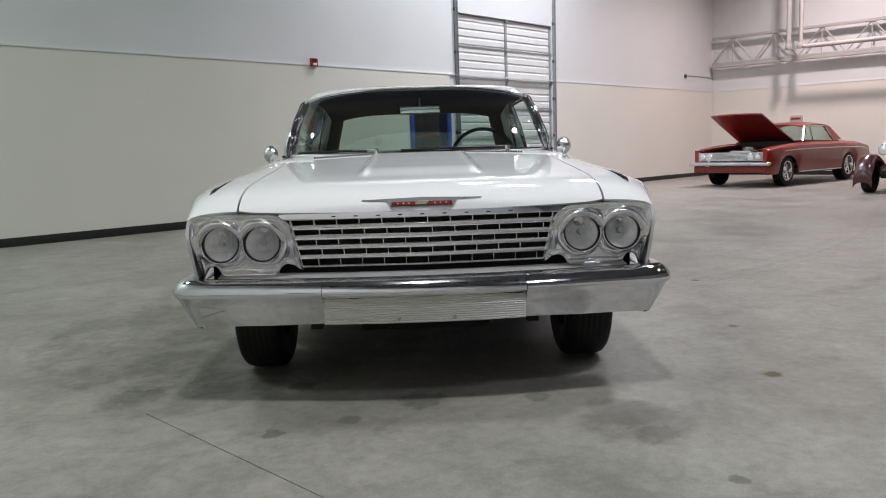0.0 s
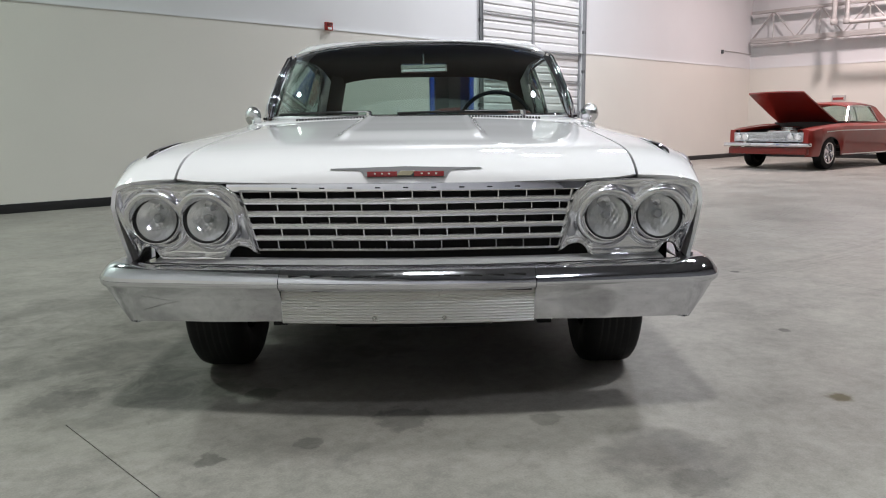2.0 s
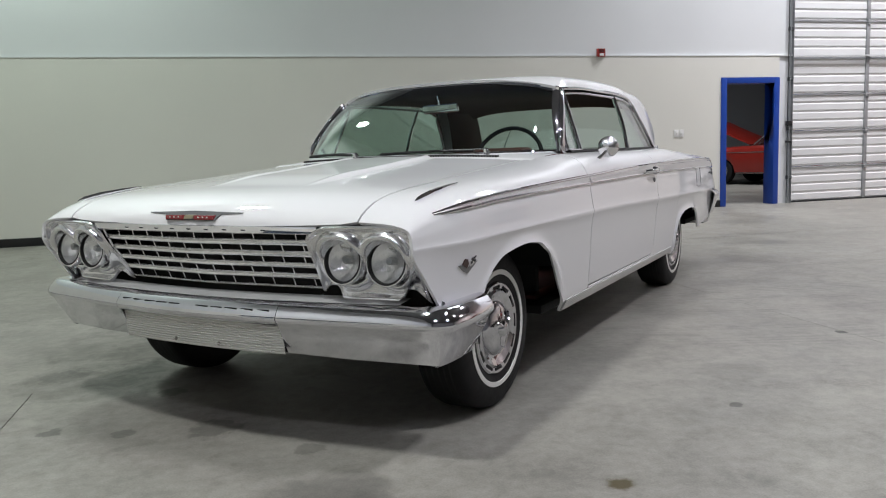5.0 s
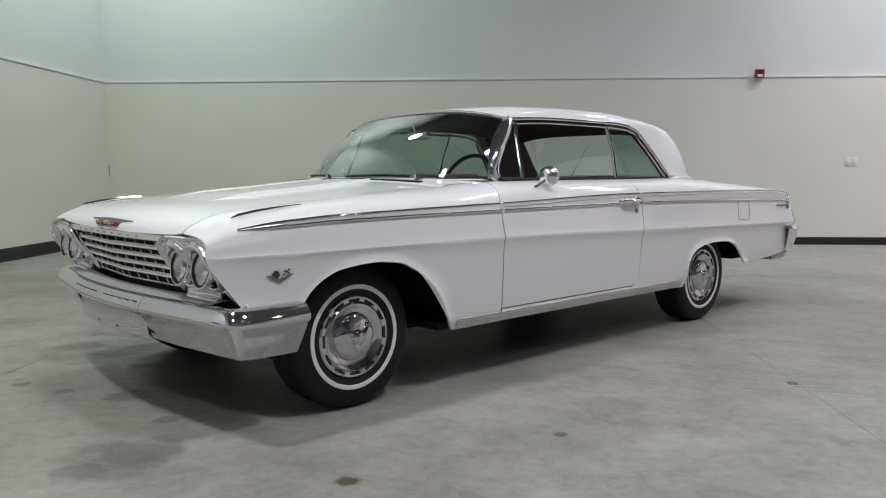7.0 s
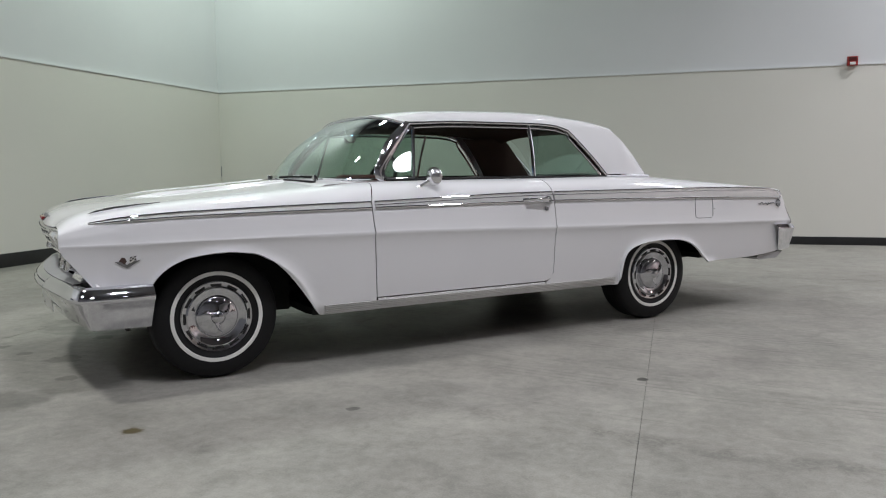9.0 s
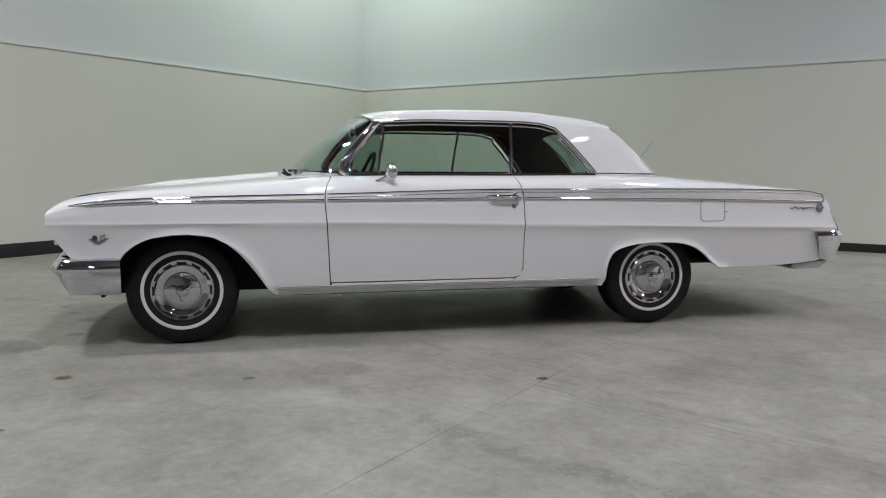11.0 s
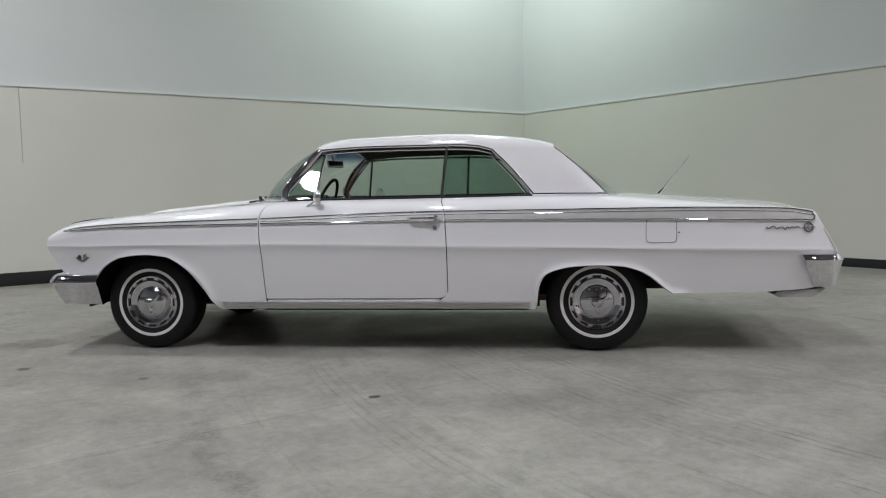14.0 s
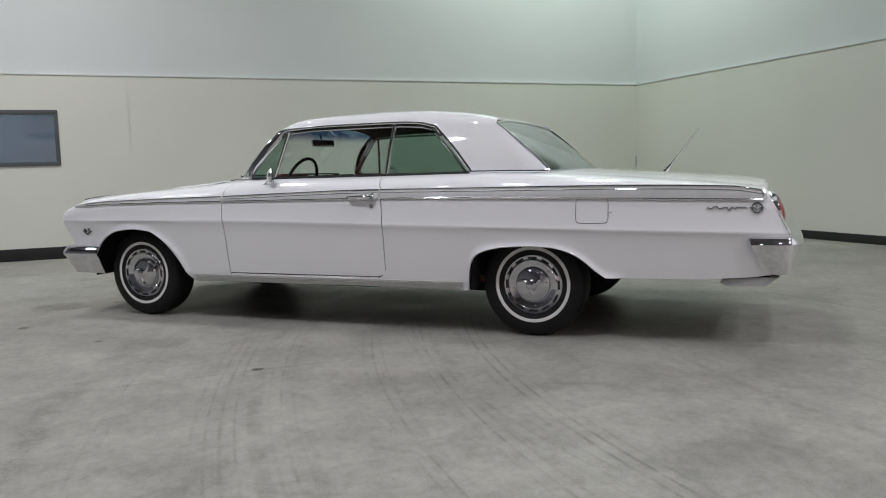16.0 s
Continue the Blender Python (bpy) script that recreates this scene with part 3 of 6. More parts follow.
def quarter_edges(y, z):
    yy = y + (door_end(z) + 0.006 - 2.080) * math.exp(-((y - 2.080) / 0.06) ** 2)
    return yy + TAIL(z) * math.exp(-((y - 4.47) / 0.13) ** 2)


fender_ys = steps(-0.712, -0.40, 18) + steps(-0.40, 0.56, 56)[1:] + steps(0.56, 0.839, 12)[1:]
quarter_ys = steps(2.080, 2.60, 16) + [2.62, 2.632, 2.635, 2.638, 2.642, 2.648] + steps(2.66, 3.50, 44) + steps(3.50, 4.30, 22)[1:] + steps(4.30, 4.47, 9)[1:]
door_ys = steps(0.845, 0.95, 6) + steps(0.95, 1.98, 22)[1:] + steps(1.98, 2.074, 10)[1:]
for side in (1, -1):
    flip = (lambda g: g) if side == 1 else mirror
    for name, geo in (("front_fender", panel(fender_ys, bottom, fender_edges)),
                      ("door", panel(door_ys, lambda y: 0.358, door_edges)),
                      ("quarter_panel", panel(quarter_ys, bottom, quarter_edges))):
        thicken(link(name, flip(geo), PAINT, car, away_from=(0, 1.9, 0.6), angle=50), 0.012)
    # rocker sill below the door
    rows = [[(side_x(y, z) - dx, y, z) for z, dx in ((0.285, 0.03), (0.286, 0.006), (0.295, 0.0), (0.33, 0.0), (0.347, 0.001), (0.351, 0.006), (0.351, 0.04))] for y in steps(0.868, 2.022, 24)]
    link("rocker_sill", flip(sheet(rows)), PAINT, car, away_from=(0, 1.5, 0.32))
    rows = [[(side_x(y, z) + o, y, z) for z, o in ((0.286, -0.004), (0.288, 0.004), (0.294, 0.006), (0.299, 0.003), (0.305, 0.006), (0.310, 0.003), (0.316, 0.006), (0.321, 0.003), (0.327, 0.006), (0.332, 0.003), (0.337, 0.005), (0.339, -0.002))] for y in steps(0.555, 2.60, 50)]
    link("rocker_moulding", flip(sheet(rows)), TRIM_INSERT, car, "ribbed aluminium moulding along the sill", away_from=(0, 1.5, 0.32))
    # jamb behind the door gaps, the gap's shade put into its dark colour
    link("door_jamb", flip(join(box(0.80, 0.925, 0.80, 0.90, 0.30, 0.90), box(0.80, 0.925, 2.03, 2.12, 0.30, 0.93), box(0.80, 0.90, 0.80, 2.1, 0.30, 0.40))), JAMB, car)

# hood with two raised ridges
HOODZ = curve((-0.742, 0.790), (-0.735, 0.812), (-0.715, 0.835), (-0.66, 0.866), (-0.55, 0.895), (-0.35, 0.918), (0.0, 0.948), (0.35, 0.978), (0.62, 1.000))


def hood_z(x, y, bow):
    zc, ze = HOODZ(y), ZE(y + bow)
    q = (abs(x) / 0.72)
    z = zc + (ze - zc) * q ** 2.2
    grow = min(1.0, max(0.0, (y + 0.40) / 0.28))
    grow = grow * grow * (3 - 2 * grow)
    a = abs(x) - (0.255 - 0.02 * (y + 0.4))
    lift = 0.011 if a < -0.03 else 0.011 + 0.006 * (a + 0.03) / 0.03 if a < 0 else 0.017 * max(0.0, 1 - a / 0.035) ** 1.5
    return z + grow * lift


hood_xs = sorted(set(round(v, 4) for v in steps(0, 0.717, 28) + [0.18 + 0.0085 * k for k in range(16)]))
hood_xs = [-x for x in reversed(hood_xs[1:])] + hood_xs
hood_ys = [-0.742, -0.738, -0.73, -0.72, -0.705, -0.69, -0.67, -0.64, -0.60] + steps(-0.56, 0.60, 46)
rows = []
for y in hood_ys:
    row = []
    for x in hood_xs:
        bow = 0.036 * (abs(x) / 0.72) ** 2 * max(0.0, 1 - (y + 0.742) / 0.5) - 0.035 * (1 - (abs(x) / 0.72) ** 2) * max(0.0, (y - 0.2) / 0.4)
        row.append((x, y + bow, hood_z(x, y, bow)))
    rows.append(row)
hood = thicken(link("hood", sheet(rows), PAINT, car, away_from=(0, 0, 0.3), angle=50), 0.012)
gap = sheet([[(0.70, y, ZE(y) - 0.012), (0.745, y, ZE(y) - 0.014)] for y in steps(-0.66, 0.62, 30)])
link("hood_gap", gap, GAP, car)
link("hood_gap", mirror(gap), GAP, car)

# cowl with its row of vent slots
WS_BASE = [(0.0, 0.640), (0.2, 0.648), (0.4, 0.675), (0.55, 0.715), (0.66, 0.775), (0.73, 0.85), (0.772, 0.95)]
base_y = curve(*WS_BASE)
rows = [[(x, 0.53 + 0.03 * (x / 0.72) ** 2, 0.972 - 0.02 * (abs(x) / 0.75) ** 2), (x, 0.575 + 0.03 * (x / 0.72) ** 2, 0.996 - 0.02 * (abs(x) / 0.75) ** 2), (x, 0.60 + 0.04 * (x / 0.72) ** 2, 1.003 - 0.02 * (abs(x) / 0.75) ** 2),
         (x, base_y(abs(x)) + 0.01, 1.013 - 0.012 * (abs(x) / 0.75) ** 2)] for x in steps(-0.772, 0.772, 36)]
cowl = link("cowl", sheet(rows), PAINT, car, away_from=(0, 0.7, 0))
for k in range(-40, 41):
    x = 0.0145 * k
    if abs(x) < 0.6:
        link("vent_slot", box(x - 0.0035, x + 0.0035, 0.606 + 0.05 * x * x, 0.634 + 0.05 * x * x, 1.002 - 0.02 * (x / 0.75) ** 2, 1.0125 - 0.02 * (x / 0.75) ** 2), GAP, cowl)

# roof, sail panels, deck
DRIP_X = curve((1.10, 0.66), (1.20, 0.685), (1.55, 0.700), (2.08, 0.712), (2.34, 0.722), (2.60, 0.725), (2.78, 0.705))
DRIP_Z = curve((1.10, 1.330), (1.20, 1.338), (1.55, 1.352), (2.08, 1.350), (2.25, 1.340), (2.36, 1.312))
ROOF_Z = curve((1.10, 1.392), (1.16, 1.408), (1.30, 1.424), (1.6, 1.440), (1.95, 1.445), (2.25, 1.436), (2.5, 1.413), (2.65, 1.388), (2.72, 1.370), (2.787, 1.348))


def roof_row(y, edge_x, edge_z):
    top = ROOF_Z(y)
    pts = []
    for q, k in ((0.0, 0.0), (0.01, 0.25), (0.035, 0.5), (0.09, 0.72), (0.18, 0.85), (0.32, 0.93), (0.5, 0.97), (0.75, 0.993), (1.0, 1.0)):
        x = edge_x * (1 - q)
        bow = -0.045 * (1 - (x / edge_x) ** 2) * max(0.0, (y - 2.3) / 0.5)
        pts.append((x, y + bow, edge_z + (top - edge_z) * k))
    return [(-p[0], p[1], p[2]) for p in pts[:-1]] + pts[::-1]


SAIL_FRONT = curve((1.006, 2.632), (1.10, 2.56), (1.20, 2.475), (1.28, 2.40), (1.312, 2.36))


TOP_X, TOP_Y = 0.655, curve((0.0, 1.112), (0.3, 1.119), (0.5, 1.140), (0.6, 1.161), (0.655, 1.185))
rows = []
behind = roof_row(1.44, DRIP_X(1.44), DRIP_Z(1.44))
for t in (-0.06, -0.03, 0.0, 0.012, 0.03, 0.06, 0.12, 0.2, 0.32, 0.46, 0.62, 0.8):
    row = []
    for p in behind:
        s = p[0] / DRIP_X(1.44)
        lip = Vector((0.674 * s, TOP_Y(abs(0.655 * s)) - 0.012, 1.407 - 0.060 * abs(s) ** 3))
        k = max(0.0, t)
        z = lip.z + (p[2] - lip.z) * (1 - (1 - k) ** 2.4) - (0.25 * max(0.0, -t) if t < 0 else 0.0)
        row.append((lip.x + (p[0] - lip.x) * (1 - (1 - k) ** 1.6), lip.y + (p[1] - lip.y) * k - t * (0.12 if t < 0 else 0.0), z))
    rows.append(row)
for y in steps(1.44, 2.36, 25):
    rows.append(roof_row(y, DRIP_X(y), DRIP_Z(y)))
SAIL_REAR = curve((1.004, 3.100), (1.10, 3.002), (1.2, 2.896), (1.28, 2.808), (1.312, 2.762))
for y in steps(2.36, SAIL_REAR(1.312), 14)[1:]:
    rows.append(roof_row(y, DRIP_X(y), 1.312))
roof_geo = [sheet(rows)]
for side in (1, -1):
    rows = []
    for z in [1.003] + steps(1.012, 1.312, 14):
        zz = z
        q = (zz - 1.003) / 0.309
        y0, y1 = SAIL_FRONT(zz), SAIL_REAR(zz)
        row = []
        for t in steps(0, 1, 14):
            y = y0 + (y1 - y0) * t
            x_low, x_top = XE(y) - 0.004 if y < 3.0 else 0.735, DRIP_X(y)
            x = x_low + (x_top - x_low) * q ** 0.9 + 0.012 * math.sin(math.pi * q)
            x -= 0.04 * (1 - q) * max(0.0, (t - 0.75) / 0.25) ** 2
            row.append((side * x, y, z))
        rows.append(row)
    roof_geo.append(sheet(rows))
roof = thicken(link("roof", join(*roof_geo), PAINT, car, "white roof flowing into broad sail panels", away_from=(0, 2.2, 1.0), angle=55), 0.01)
rows = []
for y in [3.06, 3.12] + steps(3.18, 4.29, 26) + [4.305, 4.315, 4.322]:
    row = []
    for x in steps(-0.66, 0.66, 24):
        z = ZE(y) + 0.026 * (1 - (x / 0.66) ** 2)
        if y > 4.29:
            z -= (y - 4.29) ** 2 * 28
        row.append((x * (XE(y) + 0.004) / 0.66, y + 0.03 * (1 - (x / 0.66) ** 2) * max(0, (y - 3.8) / 0.5), z))
    rows.append(row)
thicken(link("trunk_lid", sheet(rows), PAINT, car, away_from=(0, 3.7, 0.3), angle=45), 0.012)
rows = []
for z in steps(0.42, 0.875, 20):
    y = 4.47 + TAIL(z) - 0.012
    w = side_x(min(y, 4.46), z) - 0.008
    rows.append([(w * t, y + 0.012 * (1 - t * t), z) for t in steps(-1, 1, 30)])
tail = thicken(link("tail_panel", sheet(rows), PAINT, car, away_from=(0, 3.5, 0.7)), 0.01)

# glass
ws_rows = []
for t in steps(0, 1, 14):
    row = []
    for s in steps(-1, 1, 40):
        xb, xt = 0.765 * s, TOP_X * s
        p = Vector((xb, base_y(abs(xb)) + 0.012, 1.008)).lerp(Vector((xt, TOP_Y(abs(xt)), 1.40 - 0.055 * abs(s) ** 3)), t)
        p.y -= 0.042 * math.sin(math.pi * t)
        p.z += 0.020 * math.sin(math.pi * t)
        row.append(tuple(p))
    ws_rows.append(row)
link("windscreen", sheet(ws_rows), WINDSHIELD, car, "green-tinted windscreen with a dark blue top band")
rw_rows = []
for t in steps(0, 1, 12):
    row = []
    for s in steps(-1, 1, 30):
        p = Vector((0.69 * s, 3.235 - 0.135 * abs(s) ** 2.2, 1.004)).lerp(Vector((0.695 * s, 2.722 + 0.040 * s * s, 1.346 - 0.034 * abs(s) ** 3)), t)
        p.y += 0.018 * math.sin(math.pi * t)
        row.append(tuple(p))
    rw_rows.append(row)
link("rear_window", sheet(rw_rows), REAR_GLASS, car, "large curved green-tinted rear window")


def window_x(y, z):
    """Side glass leans in from the belt to the drip rail."""
    q = (z - 1.0) / 0.345
    return 0.806 + (DRIP_X(max(y, 1.2)) - 0.012 - 0.806) * q + 0.010 * math.sin(math.pi * min(max(q, 0), 1))


def side_pane(outline):
    return prism(outline, 0, -0.004, lambda y, z, d: (window_x(y, z) + d, y, z))


VENT = [(0.985, 1.012), (0.978, 1.045), (0.995, 1.085), (1.03, 1.13), (1.175, 1.285), (1.228, 1.318), (1.172, 1.012)]
FRONT_PANE = [(1.182, 1.012), (1.238, 1.322), (1.5, 1.340), (2.050, 1.338), (2.027, 1.012)]
QUARTER_PANE = [(2.042, 1.012), (2.065, 1.338), (2.22, 1.332), (2.31, 1.312), (2.36, 1.275), (2.60, 1.012)]
for side in (1, -1):
    flip = (lambda g: g) if side == 1 else mirror
    panes = [("vent_window", VENT), ("quarter_window", QUARTER_PANE)] + ([("door_window", FRONT_PANE)] if side == -1 else [])
    for name, outline in panes:
        link(name, flip(side_pane(outline)), GLASS, car)

# wheels
def wheel(x, y, turn=0.0):
    s = 1 if x > 0 else -1
    w = new("wheel")
    w.parent = car
    w.matrix_local = Matrix.Translation((x, y, 0.322)) @ Matrix.Rotation(radians(turn), 4, "Z") @ Matrix.Rotation(0 if s > 0 else math.pi, 4, "Z")
    R = 0.322
    prof = [(0.175, -0.085), (0.20, -0.10), (0.26, -0.108), (0.295, -0.102), (0.314, -0.088), (0.320, -0.07), (R, -0.04), (R, 0.04), (0.320, 0.07),
            (0.314, 0.088), (0.300, 0.100), (0.27, 0.107), (0.238, 0.109), (0.205, 0.107), (0.186, 0.098), (0.180, 0.085)]
    tyre = link("tyre", lathe(prof, (0, 0, 0), (1, 0, 0), 64), RUBBER, w, "black radial tyre with a thin whitewall")
    grooves = join(*[lathe([(R + 0.0005, h - 0.004), (R + 0.0012, h), (R + 0.0005, h + 0.004)], (0, 0, 0), (1, 0, 0), 48) for h in (-0.052, -0.026, 0.0, 0.026, 0.052)])
    link("tread_groove", grooves, BLACK, tyre)
    link("whitewall", lathe([(0.2135, 0.1075), (0.215, 0.1105), (0.224, 0.1112), (0.2325, 0.1105), (0.234, 0.1085)], (0, 0, 0), (1, 0, 0), 64), WHITEWALL, tyre, "thin white sidewall band")
    return w, s


def hubcap(w):
    cap = link("hubcap", lathe([(0.180, 0.080), (0.186, 0.091), (0.185, 0.100), (0.179, 0.106), (0.172, 0.105), (0.158, 0.1015), (0.154, 0.104), (0.148, 0.1085), (0.130, 0.101),
                                (0.114, 0.092), (0.109, 0.092), (0.105, 0.102), (0.098, 0.108), (0.080, 0.1155), (0.055, 0.122), (0.036, 0.126), (0.031, 0.136), (0.020, 0.143), (0.0005, 0.145)],
                               (0, 0, 0), (1, 0, 0), 56), COVER_CHROME, w, "bright chrome wheel cover with slots round its rim")
    for k in range(12):
        a = 2 * math.pi * k / 12
        g = prism([(0.1600, -0.165), (0.1710, -0.165), (0.1710, 0.165), (0.1600, 0.165)], 0.098, 0.1058,
                  lambda r, q, d, a=a: (d, r * math.cos(a + q), r * math.sin(a + q)))
        link("slot", g, BLACK, cap)
    for k in range(3):
        a = 2 * math.pi * k / 3 + 0.4
        rows = []
        for q in steps(0, 1, 8):
            r, half = 0.012 + 0.074 * q, 0.019 * (1 - q) ** 0.7 + 0.0012
            mid_a, d = a + 0.38 * q * q, 0.141 - 0.017 * q
            along = (math.cos(mid_a), math.sin(mid_a))
            rows.append([(d - drop, r * along[0] - off * half * along[1], r * along[1] + off * half * along[0]) for off, drop in ((-1, 0.016), (-0.8, 0.004), (0.1, -0.003), (1, 0.013))])
        link("spinner_blade", sheet(rows), CHROME, cap, away_from=(0, 0, 0), angle=60)


for x, y, turn in ((0.762, 0.0, 0), (-0.762, 0.0, 0), (0.752, 3.023, 0), (-0.752, 3.023, 0)):
    w, s = wheel(x, y, turn)
    hubcap(w)

# wheel housings and underbody
def housing(y0, y1, top, low=0.26):
    return join(box(0.45, 0.50, y0, y1, low, top), box(0.45, 0.90, y0, y1, top, top + 0.02), box(0.45, 0.90, y0 - 0.02, y0, 0.30, top), box(0.45, 0.90, y1, y1 + 0.02, 0.50, top))


for geo in (housing(-0.42, 0.50, 0.70), housing(2.66, 3.46, 0.64, 0.40)):
    link("wheel_housing", geo, UNDER, car)
    link("wheel_housing", mirror(geo), UNDER, car)
link("underbody", join(box(-0.84, 0.84, 0.52, 2.64, 0.27, 0.31, 0.01), box(-0.44, 0.44, -0.45, 4.2, 0.35, 0.39, 0.01), box(-0.45, 0.45, 0.62, 2.60, 0.20, 0.29, 0.03), box(-0.5, 0.5, 3.5, 4.2, 0.37, 0.42, 0.02), box(-0.85, 0.85, 3.48, 4.36, 0.40, 0.44, 0.01),
                       box(-0.3, 0.3, -0.35, 0.6, 0.22, 0.36, 0.04), tube([(-0.7, 3.02, 0.32), (0.7, 3.02, 0.32)], 0.045, 10), tube([(-0.7, 0, 0.28), (0.7, 0, 0.28)], 0.03, 8),
                       tube([(0.0, 0.6, 0.27), (0.0, 2.9, 0.30)], 0.04, 8)), UNDER, car, "dark underbody with axles and drive shaft")


# ---- front end of the coupe ----
for name, geo in (("radiator_support", box(-0.62, 0.62, -0.54, -0.50, 0.36, 0.80)), ("lamp_box", box(-0.85, -0.62, -0.52, -0.49, 0.42, 0.73)), ("lamp_box", box(0.62, 0.85, -0.52, -0.49, 0.42, 0.73)),
                  ("bay_cover", box(-0.72, 0.72, -0.68, 0.5, 0.76, 0.775))):
    link(name, geo, BLACK, car)
BEZEL_Y = curve((0.45, -0.734), (0.6, -0.726), (0.73, -0.712), (0.82, -0.703), (0.93, -0.694))
BEZEL_TOP = curve((0.0, 0.754), (0.04, 0.766), (0.11, 0.786), (0.18, 0.794), (0.5, 0.797), (0.82, 0.795), (0.93, 0.787), (0.98, 0.772), (1.0, 0.745))
BEZEL_LOW = curve((0.0, 0.549), (0.03, 0.553), (0.08, 0.573), (0.15, 0.578), (0.20, 0.567), (0.24, 0.546), (0.28, 0.537), (0.76, 0.537), (0.80, 0.550), (0.84, 0.576), (0.90, 0.574), (0.95, 0.553), (1.0, 0.526))
LAMP_X, LAMP_Z = (0.637, 0.803), 0.675
LEAN = curve((0.50, 0.152), (0.56, 0.120), (0.62, 0.085), (0.675, 0.048), (0.72, 0.018), (0.76, 0.0))


def front_lean(x, z):
    """How far the nose is undercut: the whole face leans back towards the bumper, and runs into the fender's edge."""
    w = min(1.0, max(0.0, (x - 0.72) / 0.19)) ** 2
    return LEAN(z) * (1 - w) + (NOSE(z) * 0.95 if z < 0.72 else 0.0) * w


def bezel_point(u, w):
    z = BEZEL_LOW(u) + (BEZEL_TOP(u) - BEZEL_LOW(u)) * w
    q = (z - 0.557) / 0.24
    x = (0.490 + 0.034 * q) * (1 - u) + (0.908 + 0.014 * min(1, q * 1.3)) * u
    lean = front_lean(x, z)
    scoop = min(1.0, max(0.0, (u - 0.17) / 0.09)) * min(1.0, max(0.0, (0.87 - u) / 0.09))
    y = BEZEL_Y(x) + lean - scoop * max(0.0, lean - 0.088)
    rim = min(u * 0.38, (1 - u) * 0.38, w * 0.23, (1 - w) * 0.23)
    y -= 0.010 * math.exp(-(rim / 0.010) ** 2) - 0.014 * math.exp(-(rim / 0.0035) ** 2)
    r = min(math.hypot(x - lx, z - LAMP_Z) for lx in LAMP_X)
    y -= 0.014 * math.exp(-((r - 0.086) / 0.014) ** 2)
    sink = min(1.0, max(0.0, (rim - 0.008) / 0.012)) * min(1.0, max(0.0, (r - 0.094) / 0.016))
    y += 0.013 * sink * sink * (3 - 2 * sink)
    if r < 0.074:
        y += 0.05 * min(1.0, (0.074 - r) / 0.01)
    return x, y, z


for side in (1, -1):
    flip = (lambda g: g) if side == 1 else mirror
    bz = link("headlight_bezel", flip(sheet([[bezel_point(u, w) for u in steps(0, 1, 80)] for w in steps(0, 1, 54)])), SATIN, car, "satin aluminium twin headlight bezel", 60)
    thicken(bz, 0.004)
    for lx in LAMP_X:
        seat_y = BEZEL_Y(lx) + front_lean(lx, LAMP_Z) - 0.006
        lamp_ob = link("headlight", lathe([(0.0725, 0.03), (0.0725, -0.004), (0.0745, -0.009), (0.078, -0.009), (0.080, -0.002), (0.080, 0.01)], (0, 0, 0), (0, 1, 0), 40), SATIN, car, "round sealed-beam headlight in a bright ring")
        lamp_ob.matrix_local = Matrix.Translation((lx * side, seat_y, LAMP_Z)) @ Matrix.Rotation(radians(-9), 4, "X")
        link("retaining_ring", lathe([(0.0728, -0.002), (0.0715, -0.0095), (0.0675, -0.0085), (0.0665, 0.004)], (0, 0, 0), (0, 1, 0), 40), BLACK, lamp_ob, "dark retaining ring")
        bowl = []
        for q in steps(0, 1, 26):
            ring = []
            for k in range(64):
                px, pz = 0.069 * q * math.cos(2 * math.pi * k / 64), 0.069 * q * math.sin(2 * math.pi * k / 64)
                pillow = 0.0009 * math.sin(px * 420) * math.sin(pz * 260 + 0.8) * min(1.0, 4 * (1 - q))
                ring.append((px, 0.002 + 0.040 * (1 - q * q) + pillow, pz))
            bowl.append(ring)
        link("reflector", sheet(bowl, True), REFLECTOR, lamp_ob, "bright pillowed reflector", 180)
        link("lens", lathe([(0.0685, -0.001), (0.060, -0.007), (0.045, -0.012), (0.025, -0.0155), (0.0005, -0.017)], (0, 0, 0), (0, 1, 0), 36), LAMP_GLASS, lamp_ob)
        for k in range(-5, 6):
            x = 0.0105 * k
            hh = math.sqrt(max(0.0, 0.060 ** 2 - x * x))
            link("lens_rib", tube([(x, 0.001, -hh), (x, -0.006, 0), (x, 0.001, hh)], 0.0009, 4), LAMP_GLASS, lamp_ob)
        link("bulb_shield", lathe([(0.013, 0.036), (0.0145, 0.012), (0.011, 0.006), (0.0005, 0.005)], (0, 0, 0.006), (0, 1, 0), 16), GREY_STEEL, lamp_ob)

grille = new("grille")
grille.parent = car
grille["label"] = "silver grille of flat bars over a black opening"


def grille_y(x, z=0.76):
    return -0.756 + 0.078 * (x * x + 0.0004) ** 0.5 + 0.9 * LEAN(z)


def grille_half(z):
    return 0.496 + 0.022 * (z - 0.575) / 0.19


def rail(z0, z1, half, depth, lift=0.0):
    """A flat rounded bar across the grille between two heights."""
    h, rows = z1 - z0, []
    for x in steps(-half, half, 40):
        y = grille_y(x, (z0 + z1) / 2) - lift
        rows.append([(x, y + depth, z0), (x, y + 0.003, z0), (x, y, z0 + 0.003), (x, y + 0.0015, z0 + h * 0.4), (x, y + 0.0015, z0 + h * 0.6), (x, y, z1 - 0.003), (x, y + 0.003, z1), (x, y + depth, z1)])
    return sheet(rows, True)


